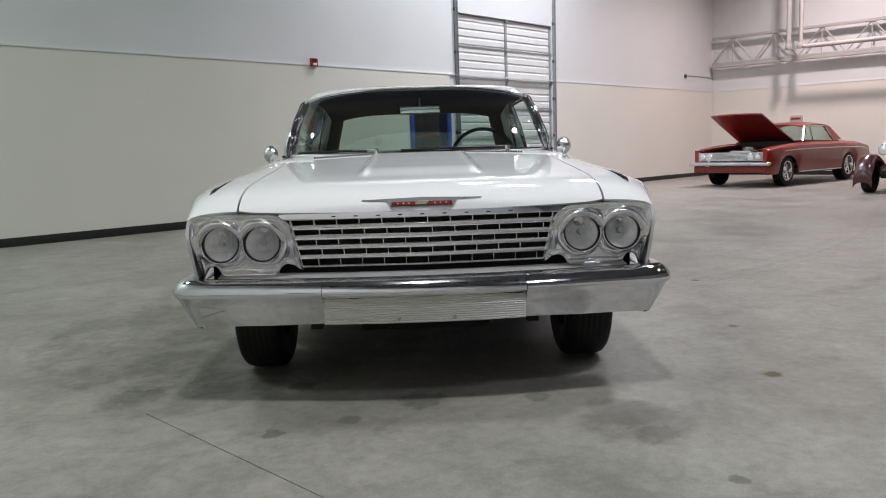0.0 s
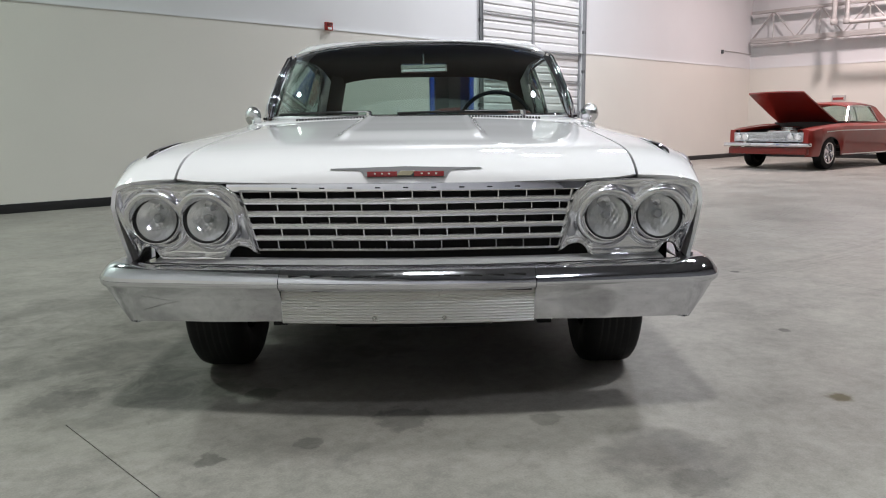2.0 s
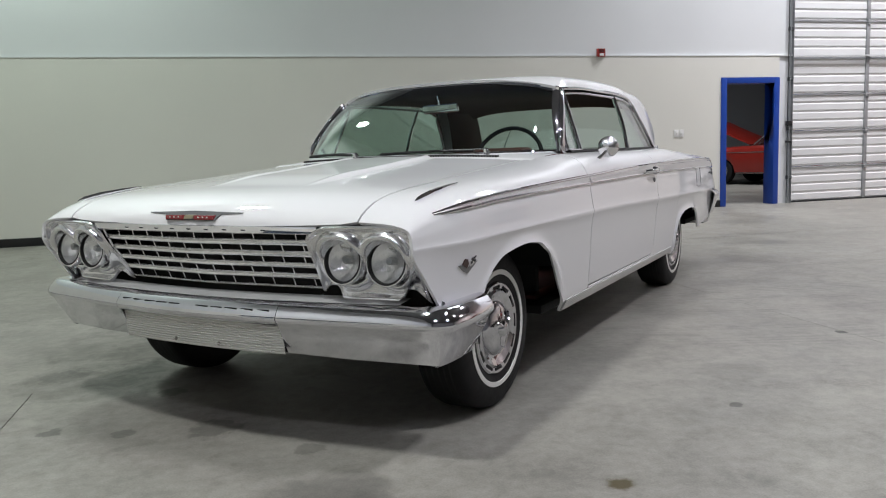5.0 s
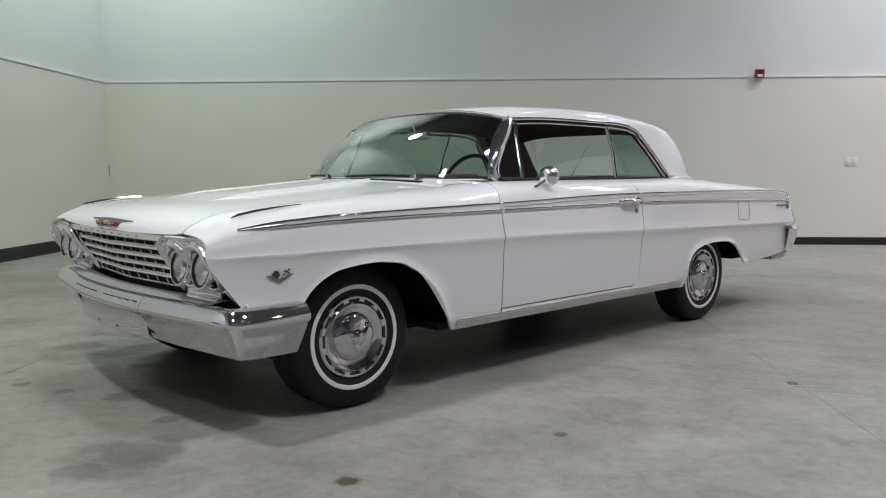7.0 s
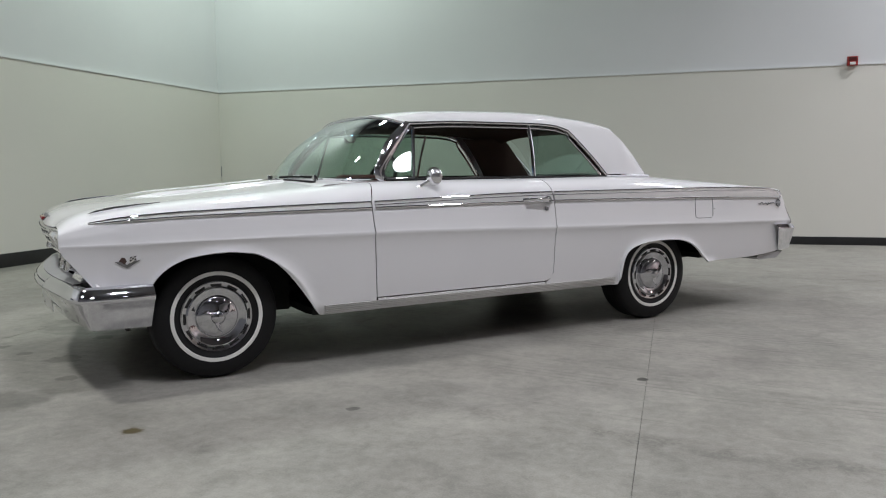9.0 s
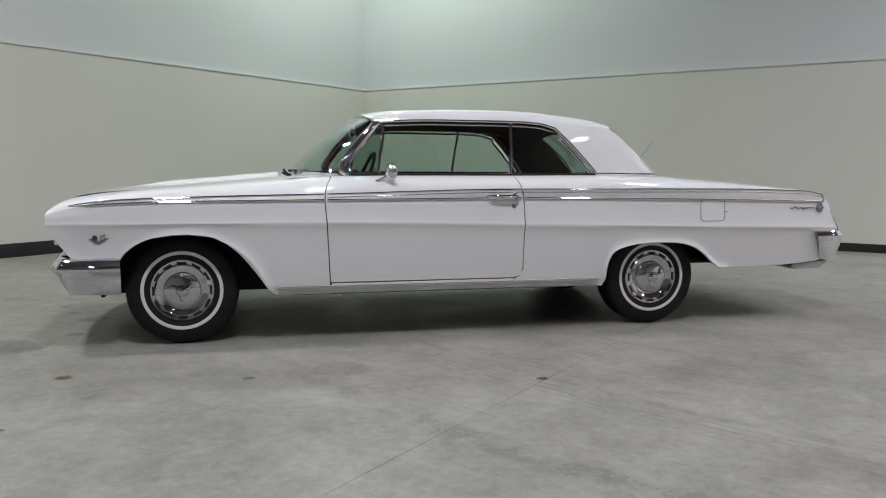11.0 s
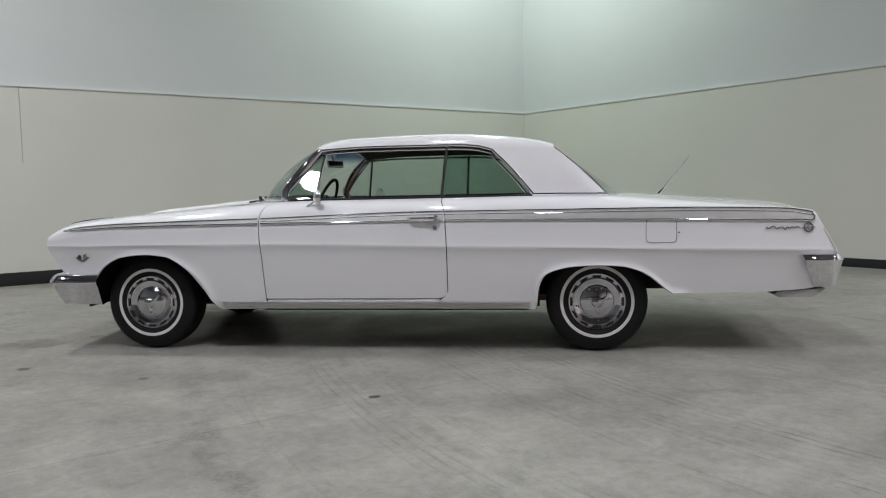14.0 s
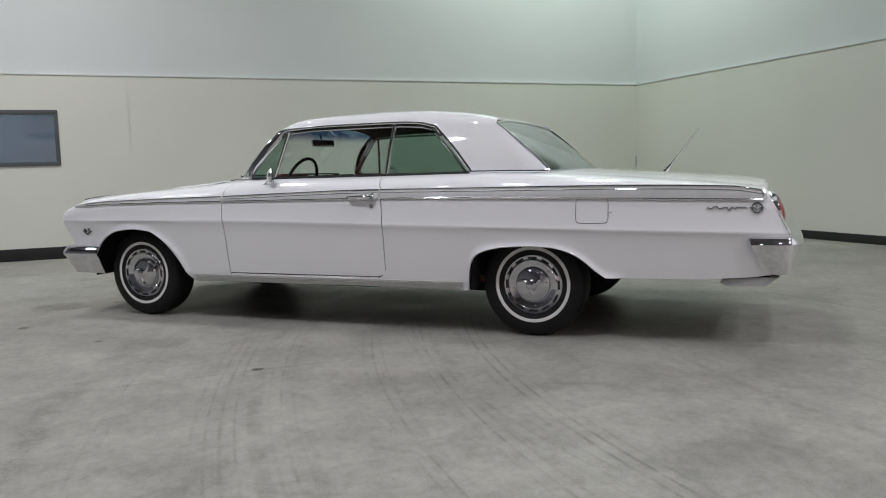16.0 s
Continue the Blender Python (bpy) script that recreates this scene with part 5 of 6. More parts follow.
# wipers, antenna
for xp, x_end in ((-0.235, -0.70), (0.505, -0.10)):
    yp = base_y(abs(xp)) - 0.02
    wiper = link("wiper", join(lathe([(0.016, 0.0), (0.015, 0.02), (0.009, 0.032), (0.0005, 0.034)], (xp, yp, 1.004), (0, -0.3, 1), 14),
                               tube([(xp, yp, 1.033), (xp + (x_end - xp) * 0.5, base_y(abs(xp + (x_end - xp) * 0.5)) - 0.004, 1.034)], [0.0035, 0.0025], 6)), CHROME, car, "wiper with a chrome pivot and arm")
    blade = [(x, base_y(abs(x)) + 0.012 - 0.008 * (1 - k / 10), 1.018 + 0.010 * math.sin(math.pi * (0.25 + 0.6 * k / 10))) for k, x in enumerate(steps(xp + (x_end - xp) * 0.12, x_end, 10))]
    link("blade", tube(blade, 0.0065, 6), BLACK, wiper, "black rubber blade")
antenna = link("antenna", join(lathe([(0.019, -0.022), (0.018, 0.008), (0.014, 0.022), (0.010, 0.034), (0.0095, 0.052), (0.006, 0.058)], (-0.80, 3.635, 0.985), (0.05, 0.62, 0.78), 14),
                               tube([(-0.797, 3.660, 1.018), (-0.790, 3.735, 1.112), (-0.788, 3.762, 1.146), (-0.775, 3.872, 1.288)], [0.0055, 0.005, 0.0032, 0.0024], 6)), CHROME, car, "thin slanted chrome aerial on the rear deck")

# ---- interior ----
rows = []
for y in steps(1.20, 2.74, 16):
    e, z = DRIP_X(y) - 0.03, ROOF_Z(y) - 0.035
    rows.append([(e * t, y - 0.05 * (1 - t * t) * max(0.0, 1 - (y - 1.2) / 0.5), (z if y < 2.6 else z - (y - 2.6) * 0.1) - 0.065 * abs(t) ** 4) for t in steps(-1, 1, 16)])
link("headliner", sheet(rows), HEADLINER, car, "dark brown cloth headliner")
for side in (1, -1):
    flip = (lambda g: g) if side == 1 else mirror
    rows = [[(0.79 - 0.105 * (z - 1.0) / 0.31 - 0.035 - 0.06 * t, SAIL_FRONT(z) + 0.012 + (SAIL_REAR(z) - SAIL_FRONT(z) - 0.04) * t, z) for t in steps(0, 1, 6)] for z in steps(1.005, 1.31, 8)]
    link("inner_sail_trim", flip(sheet(rows)), HEADLINER, car)
    link("door_card", flip(box(0.765, 0.790, 0.95, 2.62, 0.40, 0.995, 0.01)), MAROON, car, "maroon vinyl door card")
link("cabin_floor", box(-0.78, 0.78, 0.60, 2.75, 0.32, 0.36), MAROON, car)
link("firewall", box(-0.78, 0.78, 0.60, 0.64, 0.34, 0.93), GAP, car)
link("dashboard", join(box(-0.60, 0.60, 0.80, 1.02, 0.86, 1.002, 0.03, 3), box(-0.74, 0.74, 0.985, 1.06, 0.84, 1.0, 0.03, 3), box(0.20, 0.58, 0.92, 1.08, 0.93, 1.035, 0.025, 3)), MAROON, car, "maroon padded dashboard")
link("parcel_shelf", box(-0.66, 0.66, 2.72, 3.16, 0.965, 0.985, 0.004), MAROON, car, "dark parcel shelf")


def seat(x0, x1, y0, y1, top, name):
    s = new(name)
    s.parent = car
    s["label"] = "maroon vinyl seat with pleated panels"
    link("cushion", box(x0, x1, y0, y0 + 0.5, 0.42, 0.58, 0.05, 4), MAROON, s)
    g = box(x0, x1, y1 - 0.16, y1, 0.5, top, 0.055, 4)
    sh = [(v[0], v[1] + (v[2] - 0.5) * 0.22, v[2]) for v in g[0]]
    link("backrest", (sh, g[1]), MAROON, s)
    n = int((x1 - x0) / 0.09)
    for k in range(1, n):
        x = x0 + (x1 - x0) * k / n
        link("pleat", tube([(x, y1 - 0.163 + 0.02, 0.58), (x, y1 - 0.163 + (top - 0.56) * 0.22, top - 0.06)], 0.006, 5), MAROON, s)


seat(0.10, 0.72, 1.30, 1.86, 0.93, "front_seat")
seat(-0.72, -0.10, 1.30, 1.86, 0.93, "front_seat")
seat(-0.70, 0.70, 2.15, 2.68, 0.955, "rear_seat")
sc, st = Vector((0.41, 1.125, 0.955)), Vector((0, 0.93, -0.38)).normalized()
wheel_rim = [tuple(sc + Vector((math.cos(a), 0, 0)) * 0.20 + Vector((0, 0.38, 0.93)) * math.sin(a) * 0.20) for a in steps(0, 2 * math.pi, 40)]
steering = link("steering_wheel", tube(wheel_rim, 0.0115, 8, False), BLACK, car, "thin black steering wheel")
link("spoke", tube([wheel_rim[2], tuple(sc - st * 0.03), wheel_rim[18]], 0.010, 6), DULL_CHROME, steering)
link("horn_ring", tube([tuple(sc + (Vector(p) - sc) * 0.55 - st * 0.01) for p in wheel_rim[20:]], 0.005, 6), CHROME, steering)
link("steering_column", tube([tuple(sc - st * 0.02), (0.385, 0.85, 0.80)], [0.03, 0.035], 10), BLACK, steering)
rv = link("rear_view_mirror", box(-0.125, 0.125, -0.012, 0.012, -0.026, 0.026, 0.010, 3), CHROME, car, "wide interior mirror on a short stem")
rv.matrix_local = Matrix.Translation((0.02, 1.10, 1.266)) @ Matrix.Rotation(radians(-10), 4, "Z") @ Matrix.Rotation(radians(8), 4, "X")
link("stem", tube([(0, -0.01, 0.02), (0.0, -0.02, 0.075)], 0.006, 6), CHROME, rv)


# ---- sectional overhead door ----
gate = structure(thing("door_2", "", "", matrix=ROOM), "white sectional overhead door with grey steel stiles and struts, shut")
ROWS = 6
PH = GATE_Z / ROWS
GMID = (GATE_U0 + GATE_U1) / 2
for k in range(ROWS):
    for u0, u1 in ((GATE_U0, GMID), (GMID, GATE_U1)):
        rows = []
        for j in range(33):
            z = k * PH + 0.004 + (PH - 0.008) * j / 32
            f = (j / 32 * 4) % 1.0
            d = 0.05 + (0.014 if f < 0.13 or (j == 32) else 0.0)
            rows.append([(u0 + 0.004, d, z), (u1 - 0.004, d, z)])
        g = link("panel", sheet(rows), WHITE_PANEL, gate, angle=20)
    for u0, u1 in ((GATE_U0, GATE_U0 + 0.05), (GMID - 0.035, GMID + 0.035), (GATE_U1 - 0.05, GATE_U1)):
        link("stile", box(u0, u1, 0.030, 0.052, k * PH + 0.01, (k + 1) * PH - 0.01, 0.003), GREY_STEEL, gate)
    link("strut", join(box(GATE_U0 + 0.01, GATE_U1 - 0.01, 0.034, 0.05, (k + 1) * PH - 0.027, (k + 1) * PH - 0.006, 0.003)), GREY_STEEL, gate)
    for u in (GATE_U0 + 0.015, GATE_U1 - 0.015, GMID):
        link("hinge", join(box(u - 0.03, u + 0.03, 0.005, 0.024, (k + 1) * PH - 0.06, (k + 1) * PH + 0.02, 0.004), tube([(u - 0.04, 0.014, (k + 1) * PH - 0.02), (u + 0.04, 0.014, (k + 1) * PH - 0.02)], 0.012, 8)), GREY_STEEL, gate)
link("bottom_seal", box(GATE_U0, GATE_U1, 0.03, 0.07, 0.0, 0.02), BLACK_BASE, gate)
for u, s in ((GATE_U0 - 0.025, -1), (GATE_U1 + 0.045, 1)):
    link("track", join(box(u - 0.03, u + 0.03, -0.012, -0.004, 0.0, 5.6), box(u - 0.03, u - 0.024, -0.06, -0.012, 0.0, 5.6), box(u + 0.024, u + 0.03, -0.06, -0.012, 0.0, 5.6)), GREY_STEEL, gate, "grey steel roller track")
    for z in (0.4, 1.2, 2.0, 2.8, 3.6, 4.4):
        link("bracket", box(u - 0.045, u + 0.045, -0.05, -0.002, z, z + 0.06, 0.004), DARK_GREY, gate)
    link("lift_cable", tube([(u + s * 0.045, -0.03, 0.1), (u + s * 0.055, -0.035, 5.6)], 0.005, 6), BLACK_BASE, gate)
for z in (1.0, 1.28):
    link("latch", box(GATE_U0 - 0.10, GATE_U0 - 0.0, -0.07, -0.01, z, z + 0.07 if z > 1.1 else z + 0.03, 0.005), BLACK_BASE, gate, "black steel latch")

# ---- small wall fittings ----
def fitting(name, geo, mat_, label, category, at):
    ob = link(name, geo, mat_, None, label, 30, ROOM @ Matrix.Translation(at))
    return tagged(ob, label, category)


alarm = fitting("fire_alarm", box(-0.065, 0.065, -0.05, 0.0, -0.06, 0.06, 0.008), ALARM_RED, "small red fire alarm horn strobe on the wall ledge", "alarm", (9.63, -0.03, 2.45))
link("strobe", box(-0.035, 0.035, -0.062, -0.048, -0.05, -0.015, 0.006), WHITE_PLASTIC, alarm, "clear strobe window")
link("grille_slot", join(*[box(-0.045, 0.045, -0.053, -0.049, 0.005 + 0.012 * k, 0.010 + 0.012 * k) for k in range(4)]), BLACK_BASE, alarm)
for u in (10.93, 11.02):
    plate = fitting("switch_plate", box(-0.04, 0.04, -0.008, 0.0, -0.06, 0.06, 0.003), WHITE_PLASTIC, "white light switch plate on beige wall", "light switch", (u, -0.026, 1.20))
    link("toggle", box(-0.006, 0.006, -0.022, -0.006, -0.012, 0.012, 0.002), WHITE_PLASTIC, plate)
fitting("corner_guard", box(0.0, 0.012, -0.012, 0.0, -0.085, 0.085, 0.002), GREY_STEEL, "short dark bracket in the wall corner", "bracket", (0.027, -0.027, 1.09))
sensor = fitting("wall_sensor", box(-0.035, 0.035, -0.05, 0.0, -0.05, 0.05, 0.006), DARK_GREY, "small dark sensor box on pale wall", "sensor", (22.3, -0.002, 2.78))
link("conduit", tube([(0.03, -0.012, 0.035), (0.9, -0.012, 0.03), (1.68, -0.012, 0.02)], 0.010, 6), TRUSS_WHITE, sensor)
horn = fitting("exit_box", box(-0.06, 0.0, -0.16, 0.16, -0.09, 0.09, 0.008), TRUSS_WHITE, "small white and red box on the far wall", "sign", (HALL_U - 0.026, -2.42, 1.52))
link("red_strip", box(-0.064, -0.058, -0.13, 0.13, -0.03, 0.03), ALARM_RED, horn)

# interior window with a dim office behind
window_1 = structure(thing("window_1", "", "", matrix=ROOM), "dark interior window in a grey frame")
F = 0.05
for name, g in (("window_frame", join(box(-0.06, 0.04, -WIN_V1 - F, -WIN_V0 + F, WIN_Z0 - F, WIN_Z0, 0.004), box(-0.06, 0.04, -WIN_V1 - F, -WIN_V0 + F, WIN_Z1, WIN_Z1 + F, 0.004),
                                      box(-0.06, 0.04, -WIN_V0, -WIN_V0 + F, WIN_Z0, WIN_Z1, 0.004), box(-0.06, 0.04, -WIN_V1 - F, -WIN_V1, WIN_Z0, WIN_Z1, 0.004))),):
    link(name, g, DARK_GREY, window_1)
link("pane", box(-0.03, -0.026, -WIN_V1, -WIN_V0, WIN_Z0, WIN_Z1), CLEAR, window_1)
OFFICE = surface("office_blue_grey", (0.16, 0.20, 0.26), 0.7, var=0.1)
structure(link("wall_office", join(box(-4.2, -4.0, -13.5, -7.0, 0, 3), box(-4.0, -T, -7.2, -7.0, 0, 3), box(-4.0, -T, -13.5, -13.3, 0, 3), box(-4.2, -T, -13.5, -7.0, 3.0, 3.1), box(-4.2, -T, -13.5, -7.0, -0.1, 0.0)), OFFICE, matrix=ROOM), "blue-grey office walls behind the window")
lamp = bpy.data.lights.new("office_light", "AREA")
lamp.shape, lamp.size, lamp.energy, lamp.color = "DISK", 0.5, 55, (0.85, 0.93, 1.0)
new("office_light", lamp).matrix_world = Matrix.Translation(hall(-2.2, 10.2, 2.9))
structure(link("column_office", box(-1.0, -0.8, -10.15, -9.95, 0, 3), PALE, matrix=ROOM), "pale column inside the office")

# ---- roof joist and pipes on the far wall ----
joist = thing("bar_joist", "white steel bar joist mounted high on the far wall", "joist", matrix=ROOM @ Matrix.Translation((HALL_U - 0.18, 0, 0)))
JZ0, JZ1, JV0, JV1 = 3.16, 3.88, 0.08, 12.0
for z in (JZ0, JZ1):
    link("chord", join(box(-0.05, -0.012, -JV1, -JV0, z - 0.035, z + 0.035, 0.004), box(0.012, 0.05, -JV1, -JV0, z - 0.035, z + 0.035, 0.004)), TRUSS_WHITE, joist)
n = 20
for k in range(n):
    v0, v1 = JV0 + (JV1 - JV0) * k / n, JV0 + (JV1 - JV0) * (k + 1) / n
    za, zb = (JZ0, JZ1) if k % 2 == 0 else (JZ1, JZ0)
    link("web", tube([(0, -v0, za), (0, -v1, zb)], 0.018, 6), TRUSS_WHITE, joist)
    if k % 2:
        link("web", tube([(0, -v0, JZ0), (0, -v0, JZ1)], 0.014, 6), TRUSS_WHITE, joist)
link("shelf_plate", box(-0.07, 0.10, -JV1, -JV0, JZ0 - 0.10, JZ0 - 0.04, 0.005), TRUSS_WHITE, joist, "flat support ledge")
for k, v in enumerate((2.46, 2.76)):
    pipe = link("sprinkler_pipe", join(tube([(0, 0, HALL_Z), (0, 0, 3.42), (0, -0.05, 3.36), (0, -0.12, 3.33), (0, -(8.0 - v), 3.33)] if k else [(0, 0, HALL_Z), (0, 0, 3.36)], 0.055 if k else 0.06, 12),
                                       lathe([(0.075, 0), (0.085, 0.03), (0.085, 0.10), (0.075, 0.13)], (0, 0, 3.30), (0, 0, 1), 14)), TRUSS_WHITE, matrix=ROOM @ Matrix.Translation((HALL_U - 0.85, -v, 0)))
    tagged(pipe, "white painted sprinkler pipe running down from the roof", "pipe", "sprinkler pipes")


# ---- other cars, further off ----
def plain_wheel(parent, x, y, r=0.33, w=0.2, chrome=True):
    wh = new("wheel")
    wh.parent = parent
    wh.matrix_local = Matrix.Translation((x, y, r)) @ Matrix.Rotation(0 if x > 0 else math.pi, 4, "Z")
    h = w / 2
    link("tyre", lathe([(r * 0.6, -h * 0.9), (r * 0.85, -h), (r * 0.97, -h * 0.85), (r, -h * 0.5), (r, h * 0.5), (r * 0.97, h * 0.85), (r * 0.85, h), (r * 0.6, h * 0.9)], (0, 0, 0), (1, 0, 0), 36), RUBBER, wh)
    rim = link("rim", lathe([(r * 0.62, h * 0.6), (r * 0.64, h), (r * 0.58, h * 0.98), (r * 0.5, h * 0.35), (r * 0.28, h * 0.45), (r * 0.18, h * 0.75), (0.001, h * 0.8)], (0, 0, 0), (1, 0, 0), 30), CHROME if chrome else DULL_CHROME, wh, "bright mag wheel")
    for k in range(5):
        a = 2 * math.pi * k / 5
        link("spoke", tube([(h * 0.75, r * 0.16 * math.cos(a), r * 0.16 * math.sin(a)), (h * 0.78, r * 0.56 * math.cos(a), r * 0.56 * math.sin(a))], [0.035, 0.028], 6), CHROME if chrome else DULL_CHROME, rim)
    return wh


def red_hardtop(label, paint, hood_open, matrix):
    c = thing("hardtop_car", label, "car", matrix=matrix)
    wid = curve((-0.86, 0.86), (-0.75, 0.92), (-0.3, 0.945), (2.0, 0.955), (3.4, 0.93), (4.2, 0.86))
    crest = curve((-0.86, 0.80), (-0.4, 0.86), (0.6, 0.90), (2.0, 0.90), (3.4, 0.88), (4.2, 0.80))
    mid = curve((-0.86, 0.84), (-0.4, 0.90), (0.75, 0.985), (1.0, 0.99), (2.9, 0.98), (3.6, 0.95), (4.2, 0.84))

    def low(y):
        for y0, r in ((0.0, 0.42), (2.95, 0.40)):
            if abs(y - y0) < r:
                return 0.30 + math.sqrt(r * r - (y - y0) ** 2) * 0.88
        return 0.28
    ys = sorted(set(round(v, 3) for v in steps(-0.86, 4.2, 90) + [-0.419, 0.419, 2.551, 3.349]))
    for s in (1, -1):
        flip = (lambda g: g) if s == 1 else mirror
        rows = []
        for y in ys:
            w, b, t, m = wid(y), low(y), crest(y), mid(y)
            b = min(b, t - 0.12)
            rows.append([(w - 0.05, y, b), (w - 0.02, y, b + (t - b) * 0.3), (w, y, b + (t - b) * 0.62), (w - 0.012, y, b + (t - b) * 0.8), (w - 0.03, y, t - 0.02), (w - 0.07, y, t + 0.01), (w - 0.16, y, t + (m - t) * 0.5)])
        thicken(link("body_side", flip(sheet(rows)), paint, c, away_from=(0, 1.6, 0.6)), 0.015)
        link("side_moulding", flip(tube([(wid(y) - 0.006, y, 0.28 + (crest(y) - 0.28) * 0.83) for y in steps(-0.3, 4.1, 24)], 0.012, 6)), CHROME, c)
        link("sill_moulding", flip(tube([(wid(y) - 0.04, y, 0.30) for y in steps(0.45, 2.52, 12)], 0.014, 6)), CHROME, c)
        for x in (0.50, 0.655):
            lamp_ = link("headlight", lathe([(0.072, 0.02), (0.074, -0.016), (0.064, -0.020), (0.058, -0.006)], (s * x, -0.868, 0.67), (0, 1, 0), 24), CHROME, c)
            link("lens", lathe([(0.06, -0.006), (0.045, -0.014), (0.001, -0.018)], (s * x, -0.868, 0.67), (0, 1, 0), 20), REFLECTOR, lamp_)
        link("fender_top", flip(sheet([[(wid(y) - 0.15, y, crest(y) + 0.012), (wid(y) - 0.22, y, crest(y) + 0.02), (0.64, y, crest(y) + 0.005), (0.63, y, crest(y) - 0.05)] for y in steps(-0.86, 0.80, 12)])), paint, c)
        link("fender_face", flip(sheet([[(x, -0.862, z) for x in (0.74, 0.80, 0.86)] for z in (0.42, 0.6, 0.78, 0.82)])), paint, c)
        for y in (0.0, 2.95):
            plain_wheel(c, s * 0.77, y, 0.335 if y < 1 else 0.36, 0.2 if y < 1 else 0.26)
    link("tail", sheet([[(x, 4.2, z) for x in steps(-0.80, 0.80, 4)] for z in (0.40, 0.6, 0.80)]), paint, c)
    link("deck", sheet([[((wid(y) - 0.16) * t, y, mid(y) - (mid(y) - crest(y)) * 0.5 * t * t) for t in steps(-1, 1, 10)] for y in steps(2.62, 4.2, 12)]), paint, c)
    link("grille", join(box(-0.76, 0.76, -0.875, -0.84, 0.575, 0.765, 0.01)), GREY_STEEL, c, "wide bright mesh grille")
    for k in range(7):
        link("grille_bar", tube([(-0.40, -0.879, 0.59 + 0.026 * k), (0.40, -0.879, 0.59 + 0.026 * k)], 0.006, 5), DULL_CHROME, c)
    link("front_bumper", box(-0.95, 0.95, -0.98, -0.86, 0.475, 0.555, 0.03, 3), CHROME, c, "straight chrome bumper")
    link("front_valance", box(-0.86, 0.86, -0.90, -0.80, 0.32, 0.46, 0.02), paint, c)
    link("rear_bumper", box(-0.92, 0.92, 4.18, 4.32, 0.44, 0.56, 0.03, 3), CHROME, c)
    link("underbody", join(box(-0.80, 0.80, 0.44, 2.5, 0.26, 0.34), box(-0.5, 0.5, -0.8, 4.1, 0.30, 0.40)), UNDER, c)
    link("engine_bay", join(box(-0.76, 0.76, -0.80, 0.72, 0.60, 0.64), box(-0.70, -0.66, -0.8, 0.7, 0.64, 0.83), box(0.66, 0.70, -0.8, 0.7, 0.64, 0.83), box(-0.76, 0.76, 0.72, 0.78, 0.5, 0.97)), BLACK_BASE, c)
    link("engine", join(box(-0.26, 0.26, -0.45, 0.5, 0.62, 0.80, 0.04), lathe([(0.20, 0), (0.21, 0.03), (0.21, 0.07), (0.001, 0.09)], (0, 0.05, 0.80), (0, 0, 1), 24)), DULL_CHROME, c, "engine with a round air cleaner")
    g = sheet([[((0.60 + 0.06 * (y + 1.5) / 1.5) * t, y, 0.02 * (1 - t * t) + 0.01 * math.sin(y * 2)) for t in steps(-1, 1, 10)] for y in steps(-1.50, 0.0, 10)])
    hd = thicken(link("hood", g, paint, c, "raised hood" if hood_open else ""), 0.025)
    hd.matrix_local = Matrix.Translation((0, 0.72, 0.975)) @ Matrix.Rotation(radians(-24 if hood_open else 3.5), 4, "X")
    rf = sheet([[(0.66 * t * (1 - 0.04 * abs(t)), y, curve((1.15, 1.35), (1.4, 1.40), (1.9, 1.41), (2.25, 1.395), (2.42, 1.36))(y) - 0.07 * abs(t) ** 3) for t in steps(-1, 1, 14)] for y in steps(1.15, 2.42, 12)])
    thicken(link("roof", rf, paint, c, away_from=(0, 1.8, 0.9)), 0.02)
    for s in (1, -1):
        flip = (lambda g: g) if s == 1 else mirror
        link("windscreen_pillar", flip(tube([(0.77, 0.85, 0.97), (0.645, 1.17, 1.27)], 0.022, 8)), CHROME, c)
        link("sail_panel", flip(prism([(2.30, 1.285), (2.14, 1.295), (2.34, 0.96), (2.80, 0.97), (2.43, 1.285)], -0.02, 0.0, lambda a, b, d: (0.78 - 0.13 * (b - 0.96) / 0.32 + d, a, b))), paint, c)
        link("side_window", flip(prism([(1.0, 0.98), (1.22, 1.285), (2.12, 1.29), (2.31, 0.98)], -0.004, 0.0, lambda a, b, d: (0.775 - 0.13 * (b - 0.96) / 0.32 + d, a, b))), GLASS, c)
        link("window_frame", flip(tube([(0.782, 0.98, 0.975), (0.655, 1.20, 1.298), (0.655, 2.14, 1.300), (0.78, 2.34, 0.975)], 0.011, 6)), CHROME, c)
        link("window_post", flip(tube([(0.775, 1.35, 0.98), (0.655, 1.42, 1.28)], 0.008, 6)), CHROME, c)
        link("door_panel", flip(box(0.76, 0.80, 0.9, 2.6, 0.4, 0.96)), MAROON, c)
    link("windscreen", sheet([[(0.755 * t + (0.64 - 0.755) * t * q, 0.80 + 0.06 * t * t + q * (0.36 - 0.02 * t * t), 0.975 + 0.345 * q - 0.05 * q * t * t) for t in steps(-1, 1, 12)] for q in steps(0, 1, 6)]), GLASS, c)
    link("rear_window", sheet([[(0.64 * t, 2.80 - q * 0.39, 0.97 + 0.37 * q - 0.05 * q * t * t) for t in steps(-1, 1, 12)] for q in steps(0, 1, 6)]), GLASS, c)
    link("seat", join(box(-0.68, 0.68, 1.75, 1.9, 0.45, 0.92, 0.05, 3), box(-0.68, 0.68, 2.4, 2.55, 0.45, 0.95, 0.05, 3), box(-0.75, 0.75, 0.75, 1.0, 0.75, 0.96, 0.03)), MAROON, c)
    return c


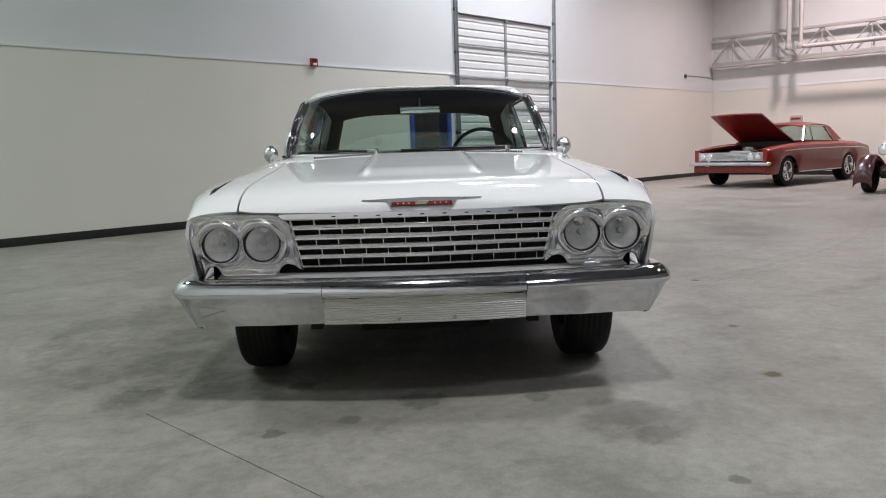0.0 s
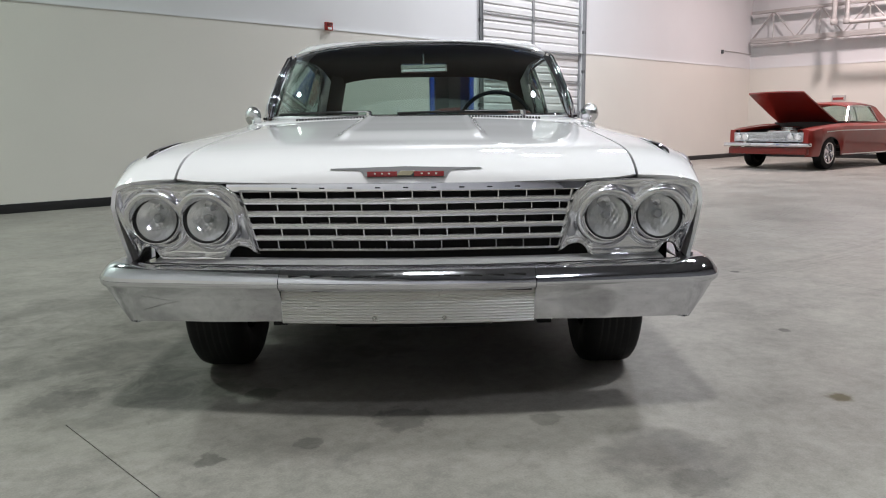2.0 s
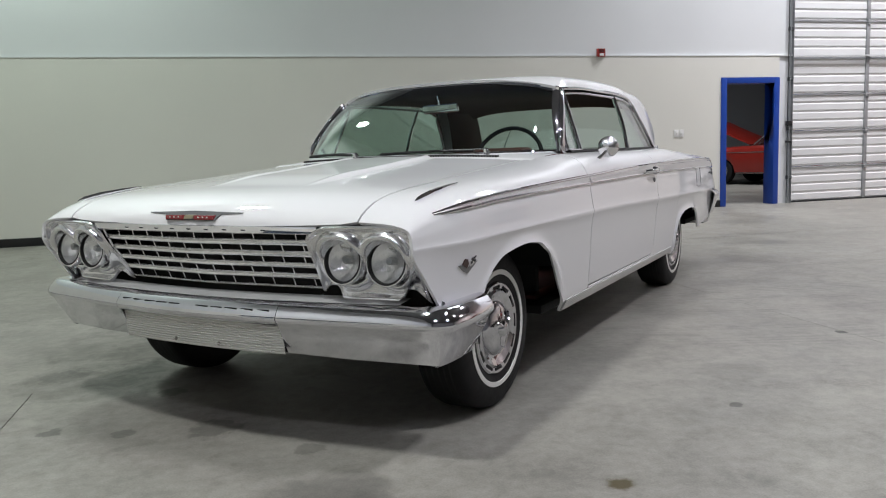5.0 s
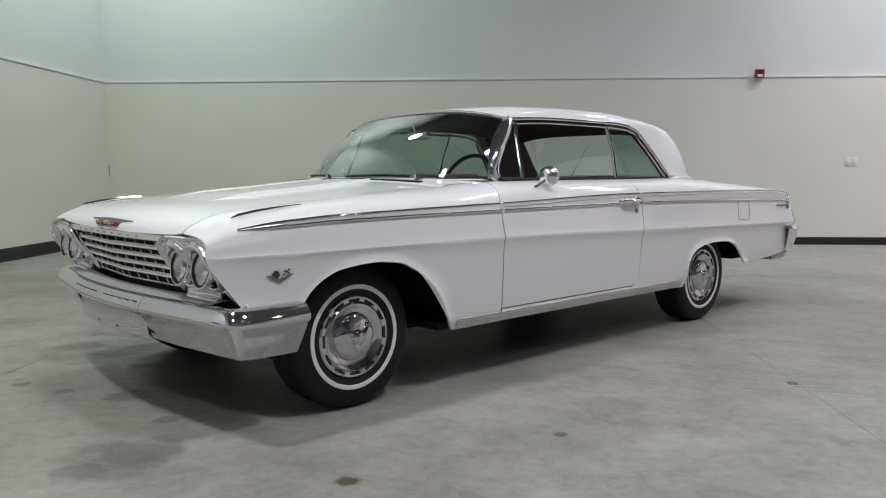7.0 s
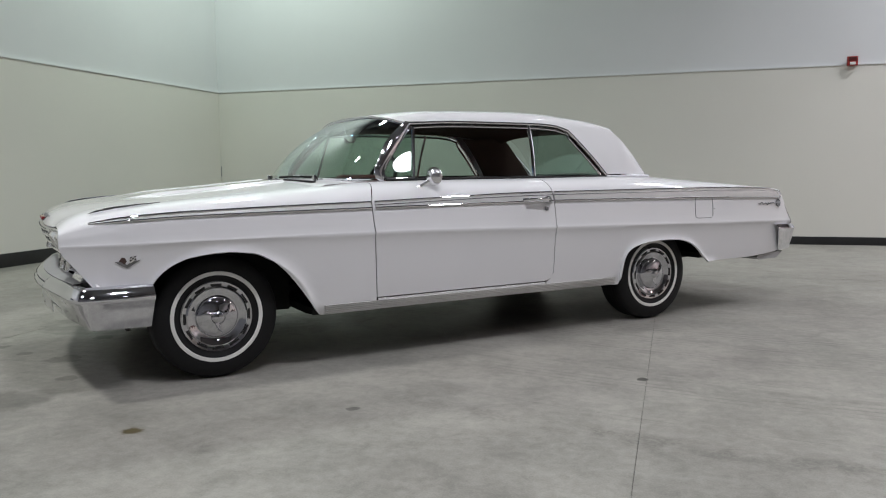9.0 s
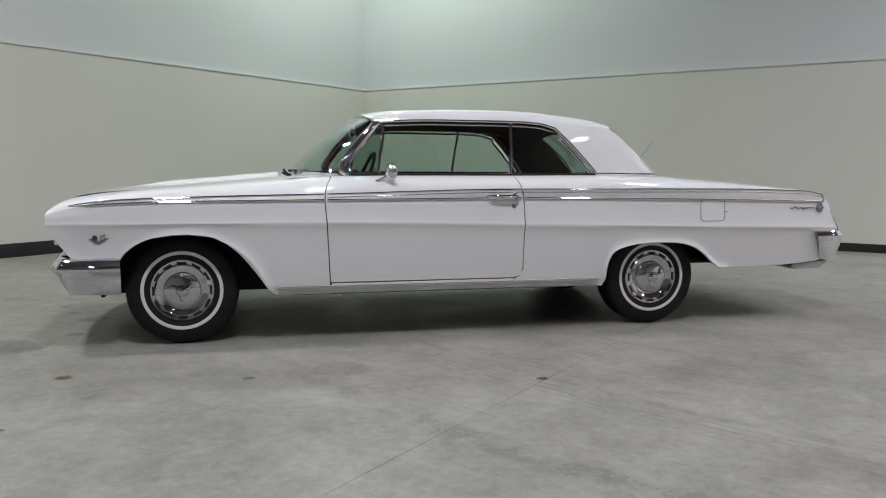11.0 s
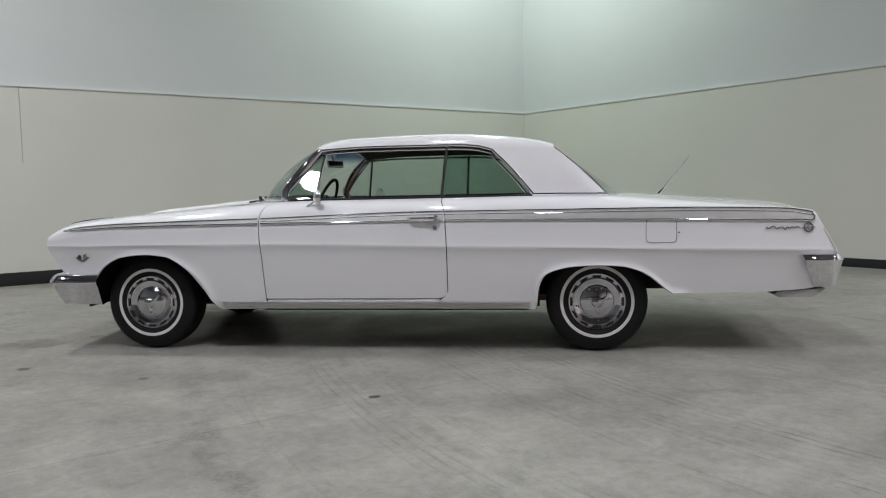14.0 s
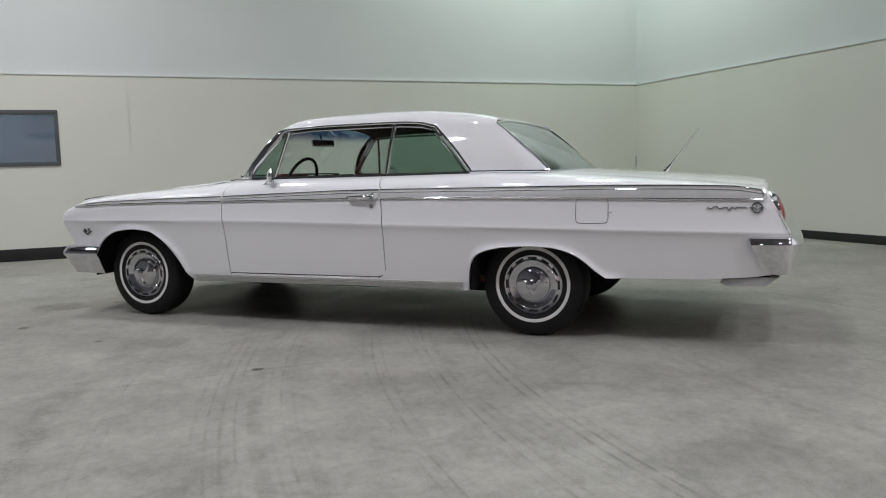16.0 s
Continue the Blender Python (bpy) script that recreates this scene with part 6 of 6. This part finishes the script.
TURNED = Matrix.Rotation(radians(-90), 4, "Z")
red_car = red_hardtop("dark red hardtop car parked with its hood raised", RED_PAINT, True, ROOM @ Matrix.Translation((18.9, -3.27, 0)) @ Matrix.Rotation(radians(-6.5), 4, "Z") @ TURNED @ Matrix.Diagonal((0.97, 0.97, 0.97, 1)))
red_hardtop("dark red car parked in the next room", RED_PAINT, True, Matrix.Translation((-1.02, 18.43, 0)) @ Matrix.Rotation(radians(-112), 4, "Z"))

rod = thing("street_rod", "maroon street rod with rounded fenders and chrome headlights", "car", matrix=ROOM @ Matrix.Translation((17.25, -6.78, 0)) @ TURNED)
for s in (1, -1):
    flip = (lambda g: g) if s == 1 else mirror
    rows = []
    for t in steps(0, 1, 26):
        a = math.pi * (1.06 - 1.0 * t)
        y, z = 0.46 * math.cos(a), 0.28 + 0.42 * math.sin(a)
        if t > 0.72:
            q = (t - 0.72) / 0.28
            y, z = y + 0.45 * q * q, z + 0.02 * q
        rows.append([(0.66 + 0.155 * math.sin(p), y, z - 0.13 * (1 - math.cos(p))) for p in steps(-1.35, 1.35, 12)])
    thicken(link("front_fender", flip(sheet(rows)), MAROON_PAINT, rod, away_from=(0.66 * s, 0, 0.2)), 0.012)
    plain_wheel(rod, s * 0.66, 0.0, 0.31, 0.18)
    plain_wheel(rod, s * 0.70, 2.75, 0.37, 0.28)
    hl = link("headlight", lathe([(0.001, 0.16), (0.05, 0.14), (0.085, 0.06), (0.095, 0.0), (0.098, -0.012), (0.088, -0.016), (0.08, -0.004)], (s * 0.42, -0.12, 0.76), (0, 1, 0), 26), CHROME, rod, "chrome bullet headlight")
    link("lens", lathe([(0.085, -0.008), (0.05, -0.018), (0.001, -0.022)], (s * 0.42, -0.12, 0.76), (0, 1, 0), 20), REFLECTOR, hl)
    link("rear_fender", flip(sheet([[(0.70 + 0.2 * math.sin(p), 2.75 + 0.52 * math.cos(a), 0.34 + 0.44 * math.sin(a) - 0.16 * (1 - math.cos(p))) for p in steps(-1.3, 1.3, 10)] for a in steps(-0.1, math.pi + 0.1, 18)])), MAROON_PAINT, rod)
    link("running_board", flip(box(0.55, 0.80, 0.5, 2.3, 0.27, 0.31, 0.01)), MAROON_PAINT, rod)
rows = [[(w * math.sin(p), y, 0.42 + h * (0.5 + 0.5 * math.cos(p)) ** 0.7) for p in steps(-math.pi * 0.98, math.pi * 0.98, 20)] for y, w, h in ((-0.15, 0.24, 0.52), (0.1, 0.30, 0.56), (0.9, 0.46, 0.62), (1.2, 0.60, 0.62), (2.6, 0.66, 0.58), (3.3, 0.45, 0.40))]
link("body_shell", sheet(rows), MAROON_PAINT, rod)
link("grille_shell", lathe([(0.27, 0.06), (0.28, 0.0), (0.25, -0.02), (0.22, 0.0)], (0, -0.18, 0.68), (0, 1, 0.1), 28), CHROME, rod)
for k in range(-6, 7):
    link("grille_bar", tube([(0.033 * k, -0.19, 0.68 - 0.22 * math.cos(k / 6.5)), (0.033 * k, -0.19, 0.68 + 0.22 * math.cos(k / 6.5))], 0.006, 5), CHROME, rod)
link("chassis", box(-0.45, 0.45, -0.2, 3.2, 0.26, 0.40, 0.02), UNDER, rod)
link("windscreen", prism([(-0.52, 1.05), (0.52, 1.05), (0.48, 1.32), (-0.48, 1.32)], 1.2, 1.206, lambda a, b, d: (a, d + (b - 1.05) * 0.3, b)), GLASS, rod)
link("windscreen_frame", tube([(-0.52, 1.2, 1.05), (-0.48, 1.28, 1.32), (0.48, 1.28, 1.32), (0.52, 1.2, 1.05)], 0.014, 6), CHROME, rod)
